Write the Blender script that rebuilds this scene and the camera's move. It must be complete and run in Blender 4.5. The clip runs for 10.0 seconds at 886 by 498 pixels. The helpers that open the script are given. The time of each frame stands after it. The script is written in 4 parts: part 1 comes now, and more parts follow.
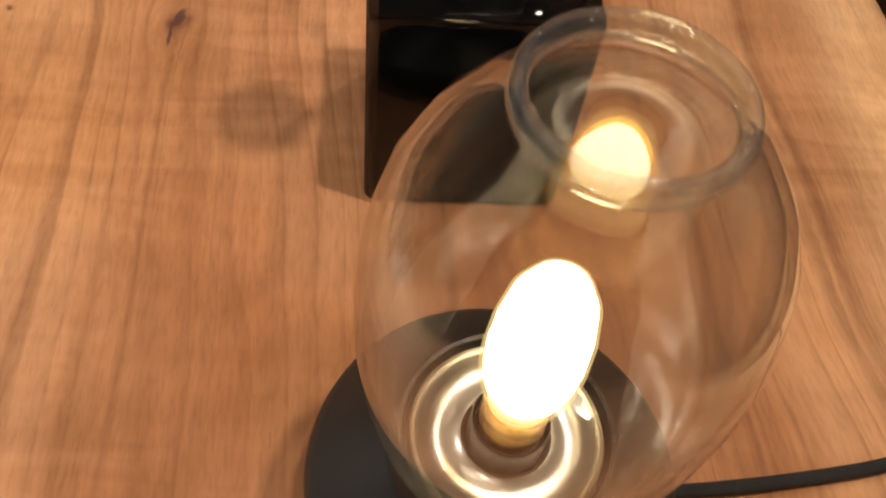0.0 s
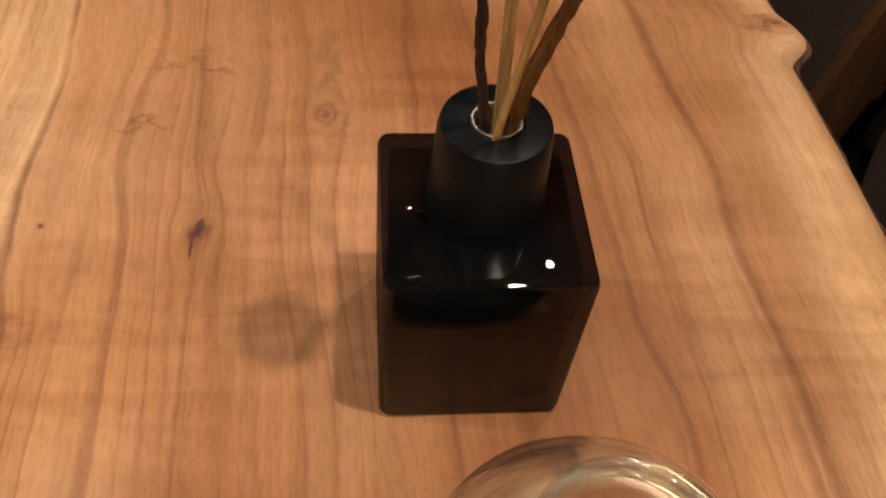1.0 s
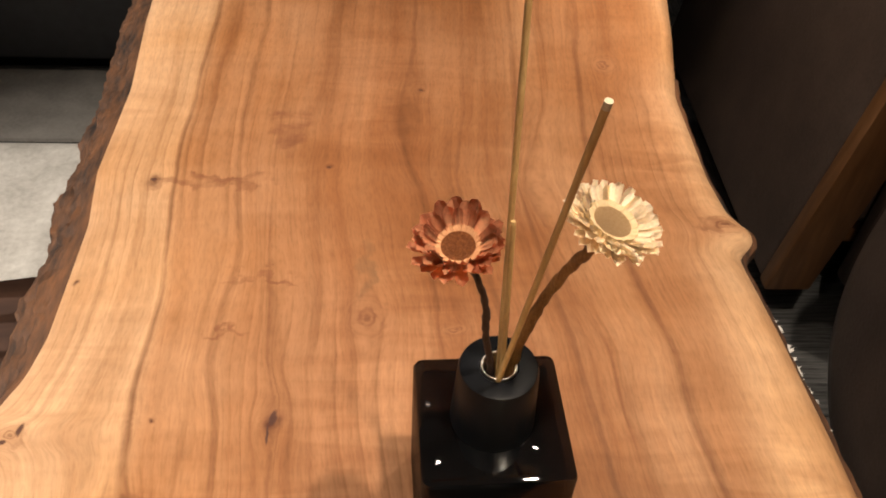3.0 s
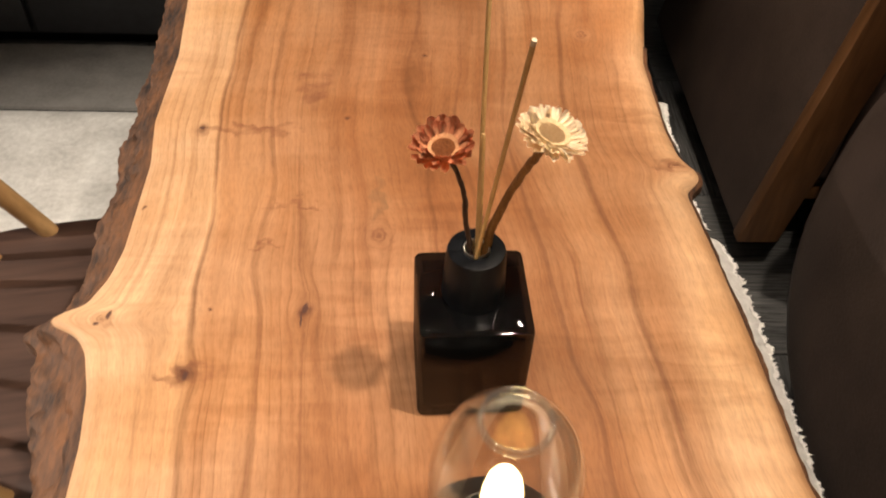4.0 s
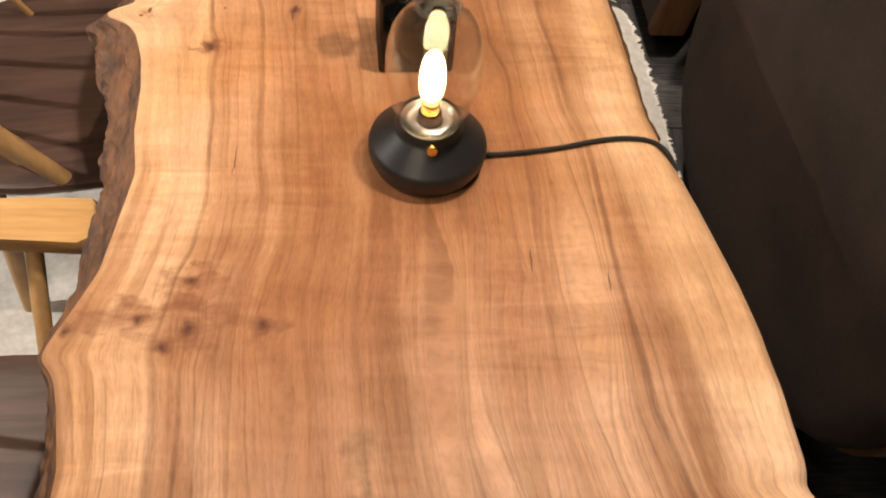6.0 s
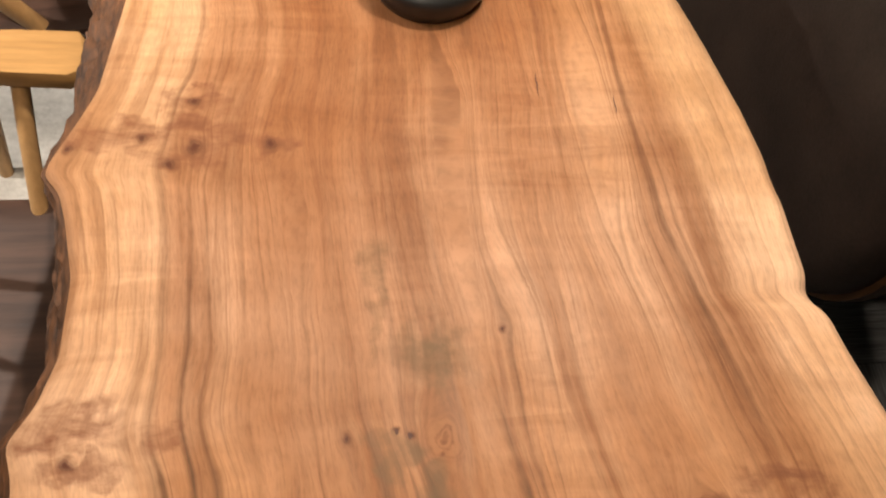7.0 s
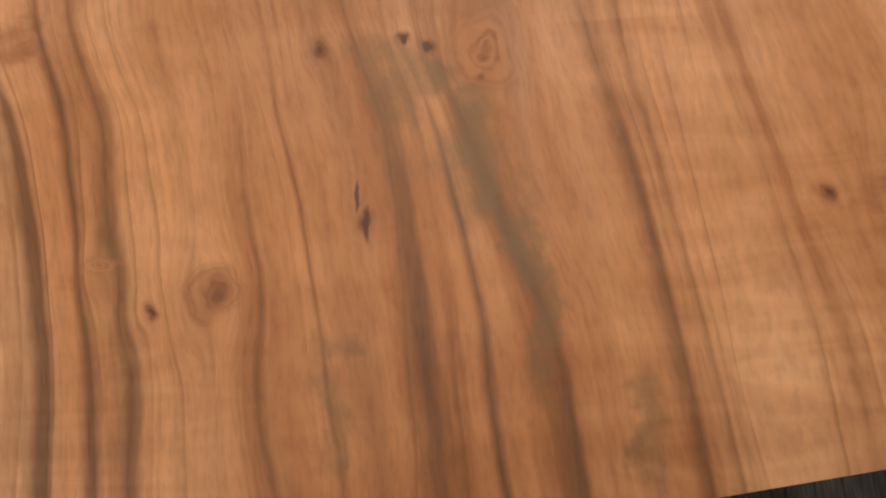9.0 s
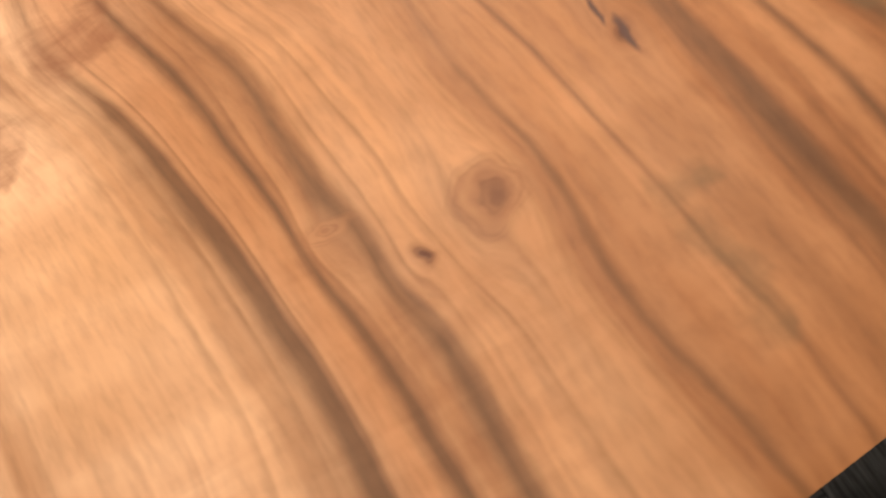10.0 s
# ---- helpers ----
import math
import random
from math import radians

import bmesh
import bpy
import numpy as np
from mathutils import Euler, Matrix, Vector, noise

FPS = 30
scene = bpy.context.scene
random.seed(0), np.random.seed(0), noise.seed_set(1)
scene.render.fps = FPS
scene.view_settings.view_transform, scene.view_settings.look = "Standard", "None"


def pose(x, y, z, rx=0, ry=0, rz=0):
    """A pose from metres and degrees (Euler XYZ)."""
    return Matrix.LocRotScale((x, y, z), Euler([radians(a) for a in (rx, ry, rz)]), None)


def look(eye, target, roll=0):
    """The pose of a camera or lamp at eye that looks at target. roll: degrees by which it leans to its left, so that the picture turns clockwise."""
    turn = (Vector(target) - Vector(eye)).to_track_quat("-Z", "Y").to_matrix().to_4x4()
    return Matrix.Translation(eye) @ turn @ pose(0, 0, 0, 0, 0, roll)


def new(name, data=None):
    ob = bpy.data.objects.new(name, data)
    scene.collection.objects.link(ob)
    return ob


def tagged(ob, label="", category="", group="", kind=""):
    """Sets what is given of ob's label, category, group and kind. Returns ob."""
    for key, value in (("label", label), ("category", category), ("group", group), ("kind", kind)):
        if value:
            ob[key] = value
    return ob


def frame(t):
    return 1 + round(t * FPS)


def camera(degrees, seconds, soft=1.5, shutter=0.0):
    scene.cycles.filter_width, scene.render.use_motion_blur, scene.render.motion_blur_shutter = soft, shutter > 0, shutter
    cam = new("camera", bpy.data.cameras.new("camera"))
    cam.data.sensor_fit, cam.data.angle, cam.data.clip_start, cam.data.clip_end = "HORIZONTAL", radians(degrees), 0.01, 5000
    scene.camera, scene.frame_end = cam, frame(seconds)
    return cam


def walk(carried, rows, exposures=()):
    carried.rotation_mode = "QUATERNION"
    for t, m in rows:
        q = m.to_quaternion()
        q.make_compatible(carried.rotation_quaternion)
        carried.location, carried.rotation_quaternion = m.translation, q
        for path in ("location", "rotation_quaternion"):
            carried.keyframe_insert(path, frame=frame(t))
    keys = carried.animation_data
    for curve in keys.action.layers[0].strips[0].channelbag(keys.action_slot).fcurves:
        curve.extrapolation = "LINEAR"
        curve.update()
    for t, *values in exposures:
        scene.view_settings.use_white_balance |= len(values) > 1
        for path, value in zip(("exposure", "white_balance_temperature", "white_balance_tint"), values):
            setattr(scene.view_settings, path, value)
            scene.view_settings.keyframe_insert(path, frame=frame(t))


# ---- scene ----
cam = camera(55.57, 10.0, soft=1.9, shutter=0.22)
# seconds, place in metres, turn in degrees
PATH = [
    (0, -0.0532, -0.1555, 1.1050, 34.75, -4.85, 0.37),
    (0.5, -0.0587, -0.1232, 1.1399, 36.52, -4.14, -0.92),
    (1, -0.0652, -0.0991, 1.1849, 38.04, -3.88, -1.29),
    (1.2, -0.0650, -0.0985, 1.2008, 38.89, -3.09, -1.28),
    (1.5, -0.0740, -0.0913, 1.2176, 39.14, -3.48, -1.30),
    (2, -0.0804, -0.0997, 1.2671, 41.25, -3.45, -1.66),
    (2.5, -0.0820, -0.1121, 1.3116, 44.28, -2.99, -1.86),
    (2.7, -0.0812, -0.1243, 1.3298, 45.17, -2.59, -1.82),
    (3.8, -0.0784, -0.2816, 1.4304, 44.92, -2.00, -1.52),
    (4, -0.0746, -0.3287, 1.4501, 43.90, -1.94, -1.13),
    (4.5, -0.0682, -0.4662, 1.5058, 41.96, -2.46, -0.93),
    (5, -0.0584, -0.5982, 1.5382, 40.96, -2.54, -1.62),
    (5.5, -0.0590, -0.6922, 1.5486, 39.21, -2.95, -2.59),
    (5.7, -0.0630, -0.7273, 1.5494, 37.97, -3.34, -2.52),
    (6.8, -0.1238, -0.8197, 1.5102, 31.61, -5.53, -4.45),
    (7, -0.1299, -0.8423, 1.4873, 30.35, -5.93, -4.65),
    (7.5, -0.1060, -0.8399, 1.4292, 24.06, -7.23, -2.83),
    (8, -0.0811, -0.8435, 1.3469, 20.30, -7.43, -1.38),
    (8.5, -0.0811, -0.8390, 1.2477, 17.58, -5.18, -0.53),
    (9, -0.1032, -0.8115, 1.1645, 12.66, -4.68, -4.00),
    (9.5, -0.1522, -0.8675, 1.0684, 21.97, -0.90, -14.09),
    (10, -0.2403, -0.8414, 1.0106, 21.47, 2.66, -29.38),
]
EXPOSURE = [(0.0, -0.47), (0.5, -0.66), (1.0, -0.5), (2.0, -0.20), (2.7, -0.22), (4.0, -0.05), (5.7, -0.03), (7.0, 0.05), (7.5, 0.02), (8.0, -0.2), (8.5, -0.5), (9.0, -0.30), (9.5, 0.30), (10.0, 0.24)]
walk(cam, [(t, pose(x, y, z, rx, ry, rz)) for t, x, y, z, rx, ry, rz in PATH], EXPOSURE)

# ---- light ----
world = bpy.data.worlds.new("room_dusk")
scene.world = world
world.use_nodes = True
world.node_tree.nodes["Background"].inputs[0].default_value = (1.0, 0.82, 0.62, 1)
world.node_tree.nodes["Background"].inputs[1].default_value = 0.07

CEILING = 2.75


def spot(eye, target, watts, size=0.03, cone=70, blend=0.6, colour=(1.0, 0.83, 0.65)):
    data = bpy.data.lights.new("ceiling_spot", "SPOT")
    data.energy, data.shadow_soft_size, data.color = watts, size, colour
    data.spot_size, data.spot_blend = radians(cone), blend
    ob = new("ceiling_spot", data)
    ob.matrix_world = look(eye, target)
    return ob


# eye, aim, watts, size, cone, blend, colour
WARM, NEUTRAL = (1.0, 0.83, 0.65), (1.0, 0.90, 0.79)
SPOTS = [((0.33, 0.00, 2.68), (-0.05, 0.14, 0.75), 150, 0.035, 70, 0.6, WARM),
         ((0.62, 0.95, 2.68), (-0.05, 0.15, 0.75), 60, 0.03, 80, 0.6, WARM),
         # the next two are unseen fill, placed by guess for left and near end
         ((-0.75, -0.45, 2.68), (-0.25, 0.0, 0.75), 21, 0.08, 80, 0.6, WARM),
         ((-0.80, -1.45, 2.68), (-0.42, -0.58, 0.75), 84, 0.06, 48, 0.8, WARM),
         ((-2.85, 0.42, 2.68), (-0.95, 0.45, 0.1), 470, 0.02, 50, 0.6, NEUTRAL),
         ((0.05, 1.62, 2.68), (0.82, 0.92, 0.3), 190, 0.05, 38, 0.7, WARM)]
for row in SPOTS:
    spot(*row)


# ---- materials ----
def material(name, rough=0.5, metal=0.0):
    mat = bpy.data.materials.new(name)
    mat.use_nodes = True
    nt = mat.node_tree
    bsdf = nt.nodes["Principled BSDF"]
    bsdf.inputs["Roughness"].default_value = rough
    bsdf.inputs["Metallic"].default_value = metal
    return mat, nt, bsdf


def put(nt, kind, values=(), **settings):
    node = nt.nodes.new(kind)
    for key, value in settings.items():
        setattr(node, key, value)
    for slot, value in values:
        if isinstance(value, bpy.types.NodeSocket):
            nt.links.new(value, node.inputs[slot])
        else:
            node.inputs[slot].default_value = value
    return node


def maths(nt, operation, a, b=None, c=None):
    pairs = [(i, v) for i, v in enumerate((a, b, c)) if v is not None]
    return put(nt, "ShaderNodeMath", pairs, operation=operation).outputs[0]


def ramp(nt, factor, stops):
    node = put(nt, "ShaderNodeValToRGB", [(0, factor)])
    band = node.color_ramp
    while len(band.elements) < len(stops):
        band.elements.new(0.5)
    for e, (at, colour) in zip(band.elements, stops):
        e.position = at
        e.color = (*colour, 1) if len(colour) == 3 else colour
    return node.outputs[0]


def grey(v):
    return (v, v, v)


def blend(nt, factor, a, b, mode="MIX"):
    node = nt.nodes.new("ShaderNodeMix")
    node.data_type, node.blend_type = "RGBA", mode
    for slot, value in ((0, factor), (6, a), (7, b)):
        if isinstance(value, bpy.types.NodeSocket):
            nt.links.new(value, node.inputs[slot])
        elif slot == 0:
            node.inputs[0].default_value = value
        else:
            node.inputs[slot].default_value = (*value, 1)
    return node.outputs[2]


def noise_of(nt, vector, scale=1.0, detail=3.0, rough=0.5, warp=0.0):
    return put(nt, "ShaderNodeTexNoise", [("Vector", vector), ("Scale", scale), ("Detail", detail), ("Roughness", rough), ("Distortion", warp)]).outputs[0]


def scaled(nt, vector, by):
    return put(nt, "ShaderNodeVectorMath", [(0, vector), (1, by)], operation="MULTIPLY").outputs[0]


def bump(nt, bsdf, height, strength, distance=0.002):
    node = put(nt, "ShaderNodeBump", [("Height", height), ("Strength", strength), ("Distance", distance)])
    nt.links.new(node.outputs[0], bsdf.inputs["Normal"])


def mottled(name, dark, light, scale, rough=0.6, metal=0.0, relief=0.3, stretch=(1, 1, 1), fine=8.0):
    """A plain surface with variation at two scales and a fine relief."""
    mat, nt, bsdf = material(name, rough, metal)
    at = scaled(nt, put(nt, "ShaderNodeTexCoord").outputs["Object"], stretch)
    wide = noise_of(nt, at, scale, 4.0, 0.6)
    small = noise_of(nt, at, scale * fine, 3.0, 0.6)
    mix = maths(nt, "MULTIPLY_ADD", small, 0.35, maths(nt, "MULTIPLY", wide, 0.65))
    nt.links.new(ramp(nt, mix, [(0.32, dark), (0.68, light)]), bsdf.inputs["Base Color"])
    bump(nt, bsdf, small, relief)
    return mat


# Knots: x, y, radius; the rest: x, y, half width, half length.
KNOTS = [(-0.187, 0.250, 0.008), (-0.302, 0.168, 0.009), (-0.352, 0.562, 0.008), (-0.163, 0.589, 0.004), (-0.390, 0.409, 0.003),
         (-0.277, -0.224, 0.008), (-0.273, -0.285, 0.010), (-0.297, -0.307, 0.008), (-0.191, -0.282, 0.009), (-0.329, -0.274, 0.007), (-0.401, -0.290, 0.007),
         (-0.120, -0.610, 0.005), (-0.065, -0.607, 0.004), (-0.075, -0.604, 0.003), (0.034, -0.503, 0.005), (0.211, -0.700, 0.007), (0.146, -0.699, 0.006), (0.194, -0.690, 0.008),
         (-0.209, -0.744, 0.004), (-0.178, -0.7365, 0.009), (-0.100, -0.704, 0.005), (-0.037, -0.628, 0.003), (-0.289, 0.252, 0.003), (-0.356, -0.622, 0.006), (-0.058, 0.741, 0.004)]
SWIRLS = [(-0.110, 0.366, 0.021, 0.026), (0.268, 0.498, 0.024, 0.015), (-0.398, 0.238, 0.013, 0.011), (-0.179, -0.7365, 0.0115, 0.0105), (-0.230, -0.7225, 0.008, 0.005),
          (0.200, -0.694, 0.018, 0.014), (0.188, 0.807, 0.018, 0.022), (-0.035, -0.612, 0.018, 0.022), (-0.030, 0.354, 0.012, 0.008)]
STAINS = [(-0.090, -0.430, 0.018, 0.034), (-0.088, -0.490, 0.012, 0.050), (-0.037, -0.530, 0.046, 0.042), (-0.078, -0.625, 0.030, 0.026), (-0.040, -0.675, 0.026, 0.045), (-0.016, -0.745, 0.013, 0.065),
          (-0.120, -0.800, 0.011, 0.042), (0.030, -0.815, 0.012, 0.040), (-0.116, 0.430, 0.010, 0.045)]
BLOTCHES = [(-0.300, -0.270, 0.115, 0.030), (-0.275, -0.300, 0.055, 0.022), (-0.385, -0.272, 0.05, 0.026), (-0.270, -0.225, 0.05, 0.020), (-0.190, -0.278, 0.032, 0.024), (0.205, -0.692, 0.042, 0.022), (0.28, -0.668, 0.06, 0.018),
            (-0.366, -0.590, 0.07, 0.028), (-0.345, -0.628, 0.05, 0.016), (-0.282, -0.600, 0.022, 0.020), (0.262, 0.498, 0.03, 0.012), (-0.110, 0.365, 0.02, 0.022),
            (-0.29, 0.562, 0.09, 0.010), (-0.22, 0.420, 0.045, 0.007), (-0.21, 0.66, 0.03, 0.05), (-0.300, 0.166, 0.04, 0.008), (-0.236, 0.345, 0.025, 0.005)]
CRACKS = [(-0.1875, 0.255, 0.0036, 0.009), (-0.1900, 0.2385, 0.0016, 0.012), (-0.1000, -0.7050, 0.0022, 0.011), (-0.1045, -0.690, 0.0014, 0.010), (-0.392, 0.243, 0.003, 0.008),
          (-0.404, 0.231, 0.004, 0.003), (-0.065, -0.6085, 0.0022, 0.0045), (-0.0755, -0.606, 0.0018, 0.0035), (-0.300, 0.166, 0.003, 0.006), (-0.353, 0.563, 0.004, 0.003),
          (-0.247, -0.045, 0.0008, 0.030), (0.110, -0.195, 0.0009, 0.022), (0.200, -0.225, 0.0012, 0.018)]


def nearest(nt, at, spots):
    """The least distance to the spots, in units of their own size."""
    least = None
    for x, y, rx, ry in spots:
        off = put(nt, "ShaderNodeVectorMath", [(0, at), (1, (x, y, 0))], operation="SUBTRACT").outputs[0]
        d = put(nt, "ShaderNodeVectorMath", [(0, scaled(nt, off, (1 / rx, 1 / ry, 0)))], operation="LENGTH").outputs["Value"]
        least = d if least is None else maths(nt, "MINIMUM", least, d)
    return least


# Grain lines that can be followed along the slab: (y, x) points. The first two run its whole length.
SAP_LINE = [(-0.90, -0.253), (-0.756, -0.257), (-0.703, -0.266), (-0.646, -0.277), (-0.615, -0.288), (-0.586, -0.296), (-0.518, -0.290), (-0.447, -0.294), (-0.383, -0.298), (-0.321, -0.305), (-0.263, -0.300), (-0.175, -0.281),
            (-0.107, -0.276), (-0.041, -0.281), (0.04, -0.284), (0.139, -0.293), (0.226, -0.303), (0.29, -0.311), (0.40, -0.308), (0.512, -0.324), (0.60, -0.334), (0.72, -0.334), (0.873, -0.338), (1.40, -0.350)]
RIGHT_LINE = [(-0.90, 0.312), (-0.683, 0.285), (-0.63, 0.275), (-0.55, 0.256), (-0.474, 0.240), (-0.392, 0.220), (-0.31, 0.217), (-0.212, 0.210), (-0.01, 0.205), (0.06, 0.192), (0.14, 0.187), (0.246, 0.171), (0.328, 0.174),
              (0.43, 0.152), (0.572, 0.131), (0.80, 0.150), (1.40, 0.20)]
FAR_GUIDES = {
    "a": [(-0.077, -0.213), (0.005, -0.221), (0.108, -0.225), (0.247, -0.236), (0.315, -0.255), (0.39, -0.248), (0.462, -0.244), (0.552, -0.260)],
    "b": [(0.277, -0.188), (0.328, -0.201), (0.404, -0.210)],
    "c": [(0.549, -0.057), (0.665, -0.087), (0.807, -0.071)],
    "d": [(0.587, -0.020), (0.701, -0.006), (0.81, -0.004)],
    "e": [(0.114, 0.113), (0.188, 0.092), (0.255, 0.087), (0.326, 0.080), (0.381, 0.073)],
    "f": [(0.552, 0.055), (0.705, 0.093), (0.816, 0.103)],
}
NEAR_GUIDES = {
    "g": [(-0.816, -0.233), (-0.739, -0.240), (-0.665, -0.250), (-0.597, -0.262), (-0.541, -0.268), (-0.448, -0.268), (-0.336, -0.277)],
    "h": [(-0.819, -0.216), (-0.766, -0.216), (-0.721, -0.228), (-0.644, -0.232), (-0.54, -0.245), (-0.448, -0.248)],
    "i": [(-0.756, -0.162), (-0.663, -0.165), (-0.602, -0.170), (-0.467, -0.177)],
    "j": [(-0.808, -0.119), (-0.75, -0.136), (-0.68, -0.146), (-0.602, -0.147), (-0.487, -0.158), (-0.372, -0.155)],
    "k": [(-0.842, -0.075), (-0.76, -0.077), (-0.682, -0.083), (-0.639, -0.088)],
    "l": [(-0.843, -0.040), (-0.79, -0.046), (-0.707, -0.053), (-0.665, -0.060)],
    "m": [(-0.843, -0.003), (-0.786, -0.009), (-0.741, -0.019), (-0.713, -0.031), (-0.66, -0.048)],
    "n": [(-0.836, 0.031), (-0.755, 0.028), (-0.642, 0.020), (-0.528, 0.014), (-0.375, 0.013), (-0.238, 0.019)],
    "o": [(-0.805, 0.071), (-0.702, 0.057), (-0.638, 0.047), (-0.573, 0.040), (-0.494, 0.034)],
    "p": [(-0.797, 0.090), (-0.672, 0.084), (-0.577, 0.078), (-0.495, 0.072)],
    "q": [(-0.644, 0.124), (-0.557, 0.111), (-0.219, 0.110), (-0.143, 0.100)],
    "r": [(-0.605, 0.192), (-0.553, 0.180), (-0.498, 0.173), (-0.286, 0.187), (-0.177, 0.182)],
}
# Veins by their line, or by their place across the grain: half width, depth.
FAR_VEINS = [(-0.290, 0.0024, 0.80), (-0.281, 0.0060, 0.16), ("a", 0.0040, 0.55), ("b", 0.0022, 0.40), ("c", 0.0030, 0.45), ("d", 0.0026, 0.40), ("e", 0.0030, 0.55), ("f", 0.0026, 0.45), (0.190, 0.0048, 0.60), (0.215, 0.0022, 0.30)]
NEAR_VEINS = [(-0.290, 0.0022, 0.56), ("g", 0.0032, 0.60), ("h", 0.0026, 0.50), ("j", 0.0020, 0.40), ("n", 0.0024, 0.34), ("o", 0.0030, 0.50), ("p", 0.0028, 0.45), ("r", 0.0026, 0.40), (0.190, 0.0050, 0.72), (0.204, 0.0030, 0.65)]
END_VEINS = [(-0.290, 0.0050, 0.88), ("g", 0.0038, 0.80), ("h", 0.0042, 0.80), ("i", 0.0020, 0.55), ("j", 0.0026, 0.60), ("k", 0.0056, 0.85), ("l", 0.0024, 0.66), ("m", 0.0050, 0.80), ("n", 0.0046, 0.66), ("o", 0.0024, 0.60)]


def curve_through(pairs):
    """A smooth function through (y, x) pairs."""
    ys, xs = np.array([p[0] for p in pairs]), np.array([p[1] for p in pairs])
    fine_y = np.linspace(ys[0], ys[-1], 900)
    fine_x = np.interp(fine_y, ys, xs)
    kernel = np.hanning(25 if ys[-1] - ys[0] > 1.5 else 61)
    half = len(kernel) // 2
    fine_x = np.convolve(np.pad(fine_x, half, mode="edge"), kernel / kernel.sum(), "valid")
    return lambda y: float(np.interp(y, fine_y, fine_x))


sap_line, right_line = curve_through(SAP_LINE), curve_through(RIGHT_LINE)


def straight_grain(x, y):
    """Place across the grain between the two long lines."""
    a, b = sap_line(y), right_line(y)
    return -0.29 + 0.48 * (x - a) / (b - a)


BENDS = {}
for guides in (FAR_GUIDES, NEAR_GUIDES):
    for key, pairs in guides.items():
        us = [straight_grain(x, y) for y, x in pairs]
        mid = sum(us) / len(us)
        BENDS[key] = (mid, curve_through([(y, u - mid) for (y, _), u in zip(pairs, us)]), pairs[0][0], pairs[-1][0])


def veins(rows):
    stops = []
    for at, half, depth in sorted((BENDS[a][0] if isinstance(a, str) else a, h, d) for a, h, d in rows):
        f, half = at / 0.9 + 0.5, 1.6 * half
        stops += [(f - half / 0.9, grey(0.0)), (f + 0.25 * half / 0.9, grey(depth)), (f + 0.8 * half / 0.9, grey(0.0))]
    return [(max(p, stops[i - 1][0] + 1e-4) if i else p, c) for i, (p, c) in enumerate(stops)]


def across_of(nt, grain):
    u = put(nt, "ShaderNodeSeparateXYZ", [(0, grain)]).outputs[0]
    return maths(nt, "ADD", maths(nt, "DIVIDE", u, 0.9), 0.5)


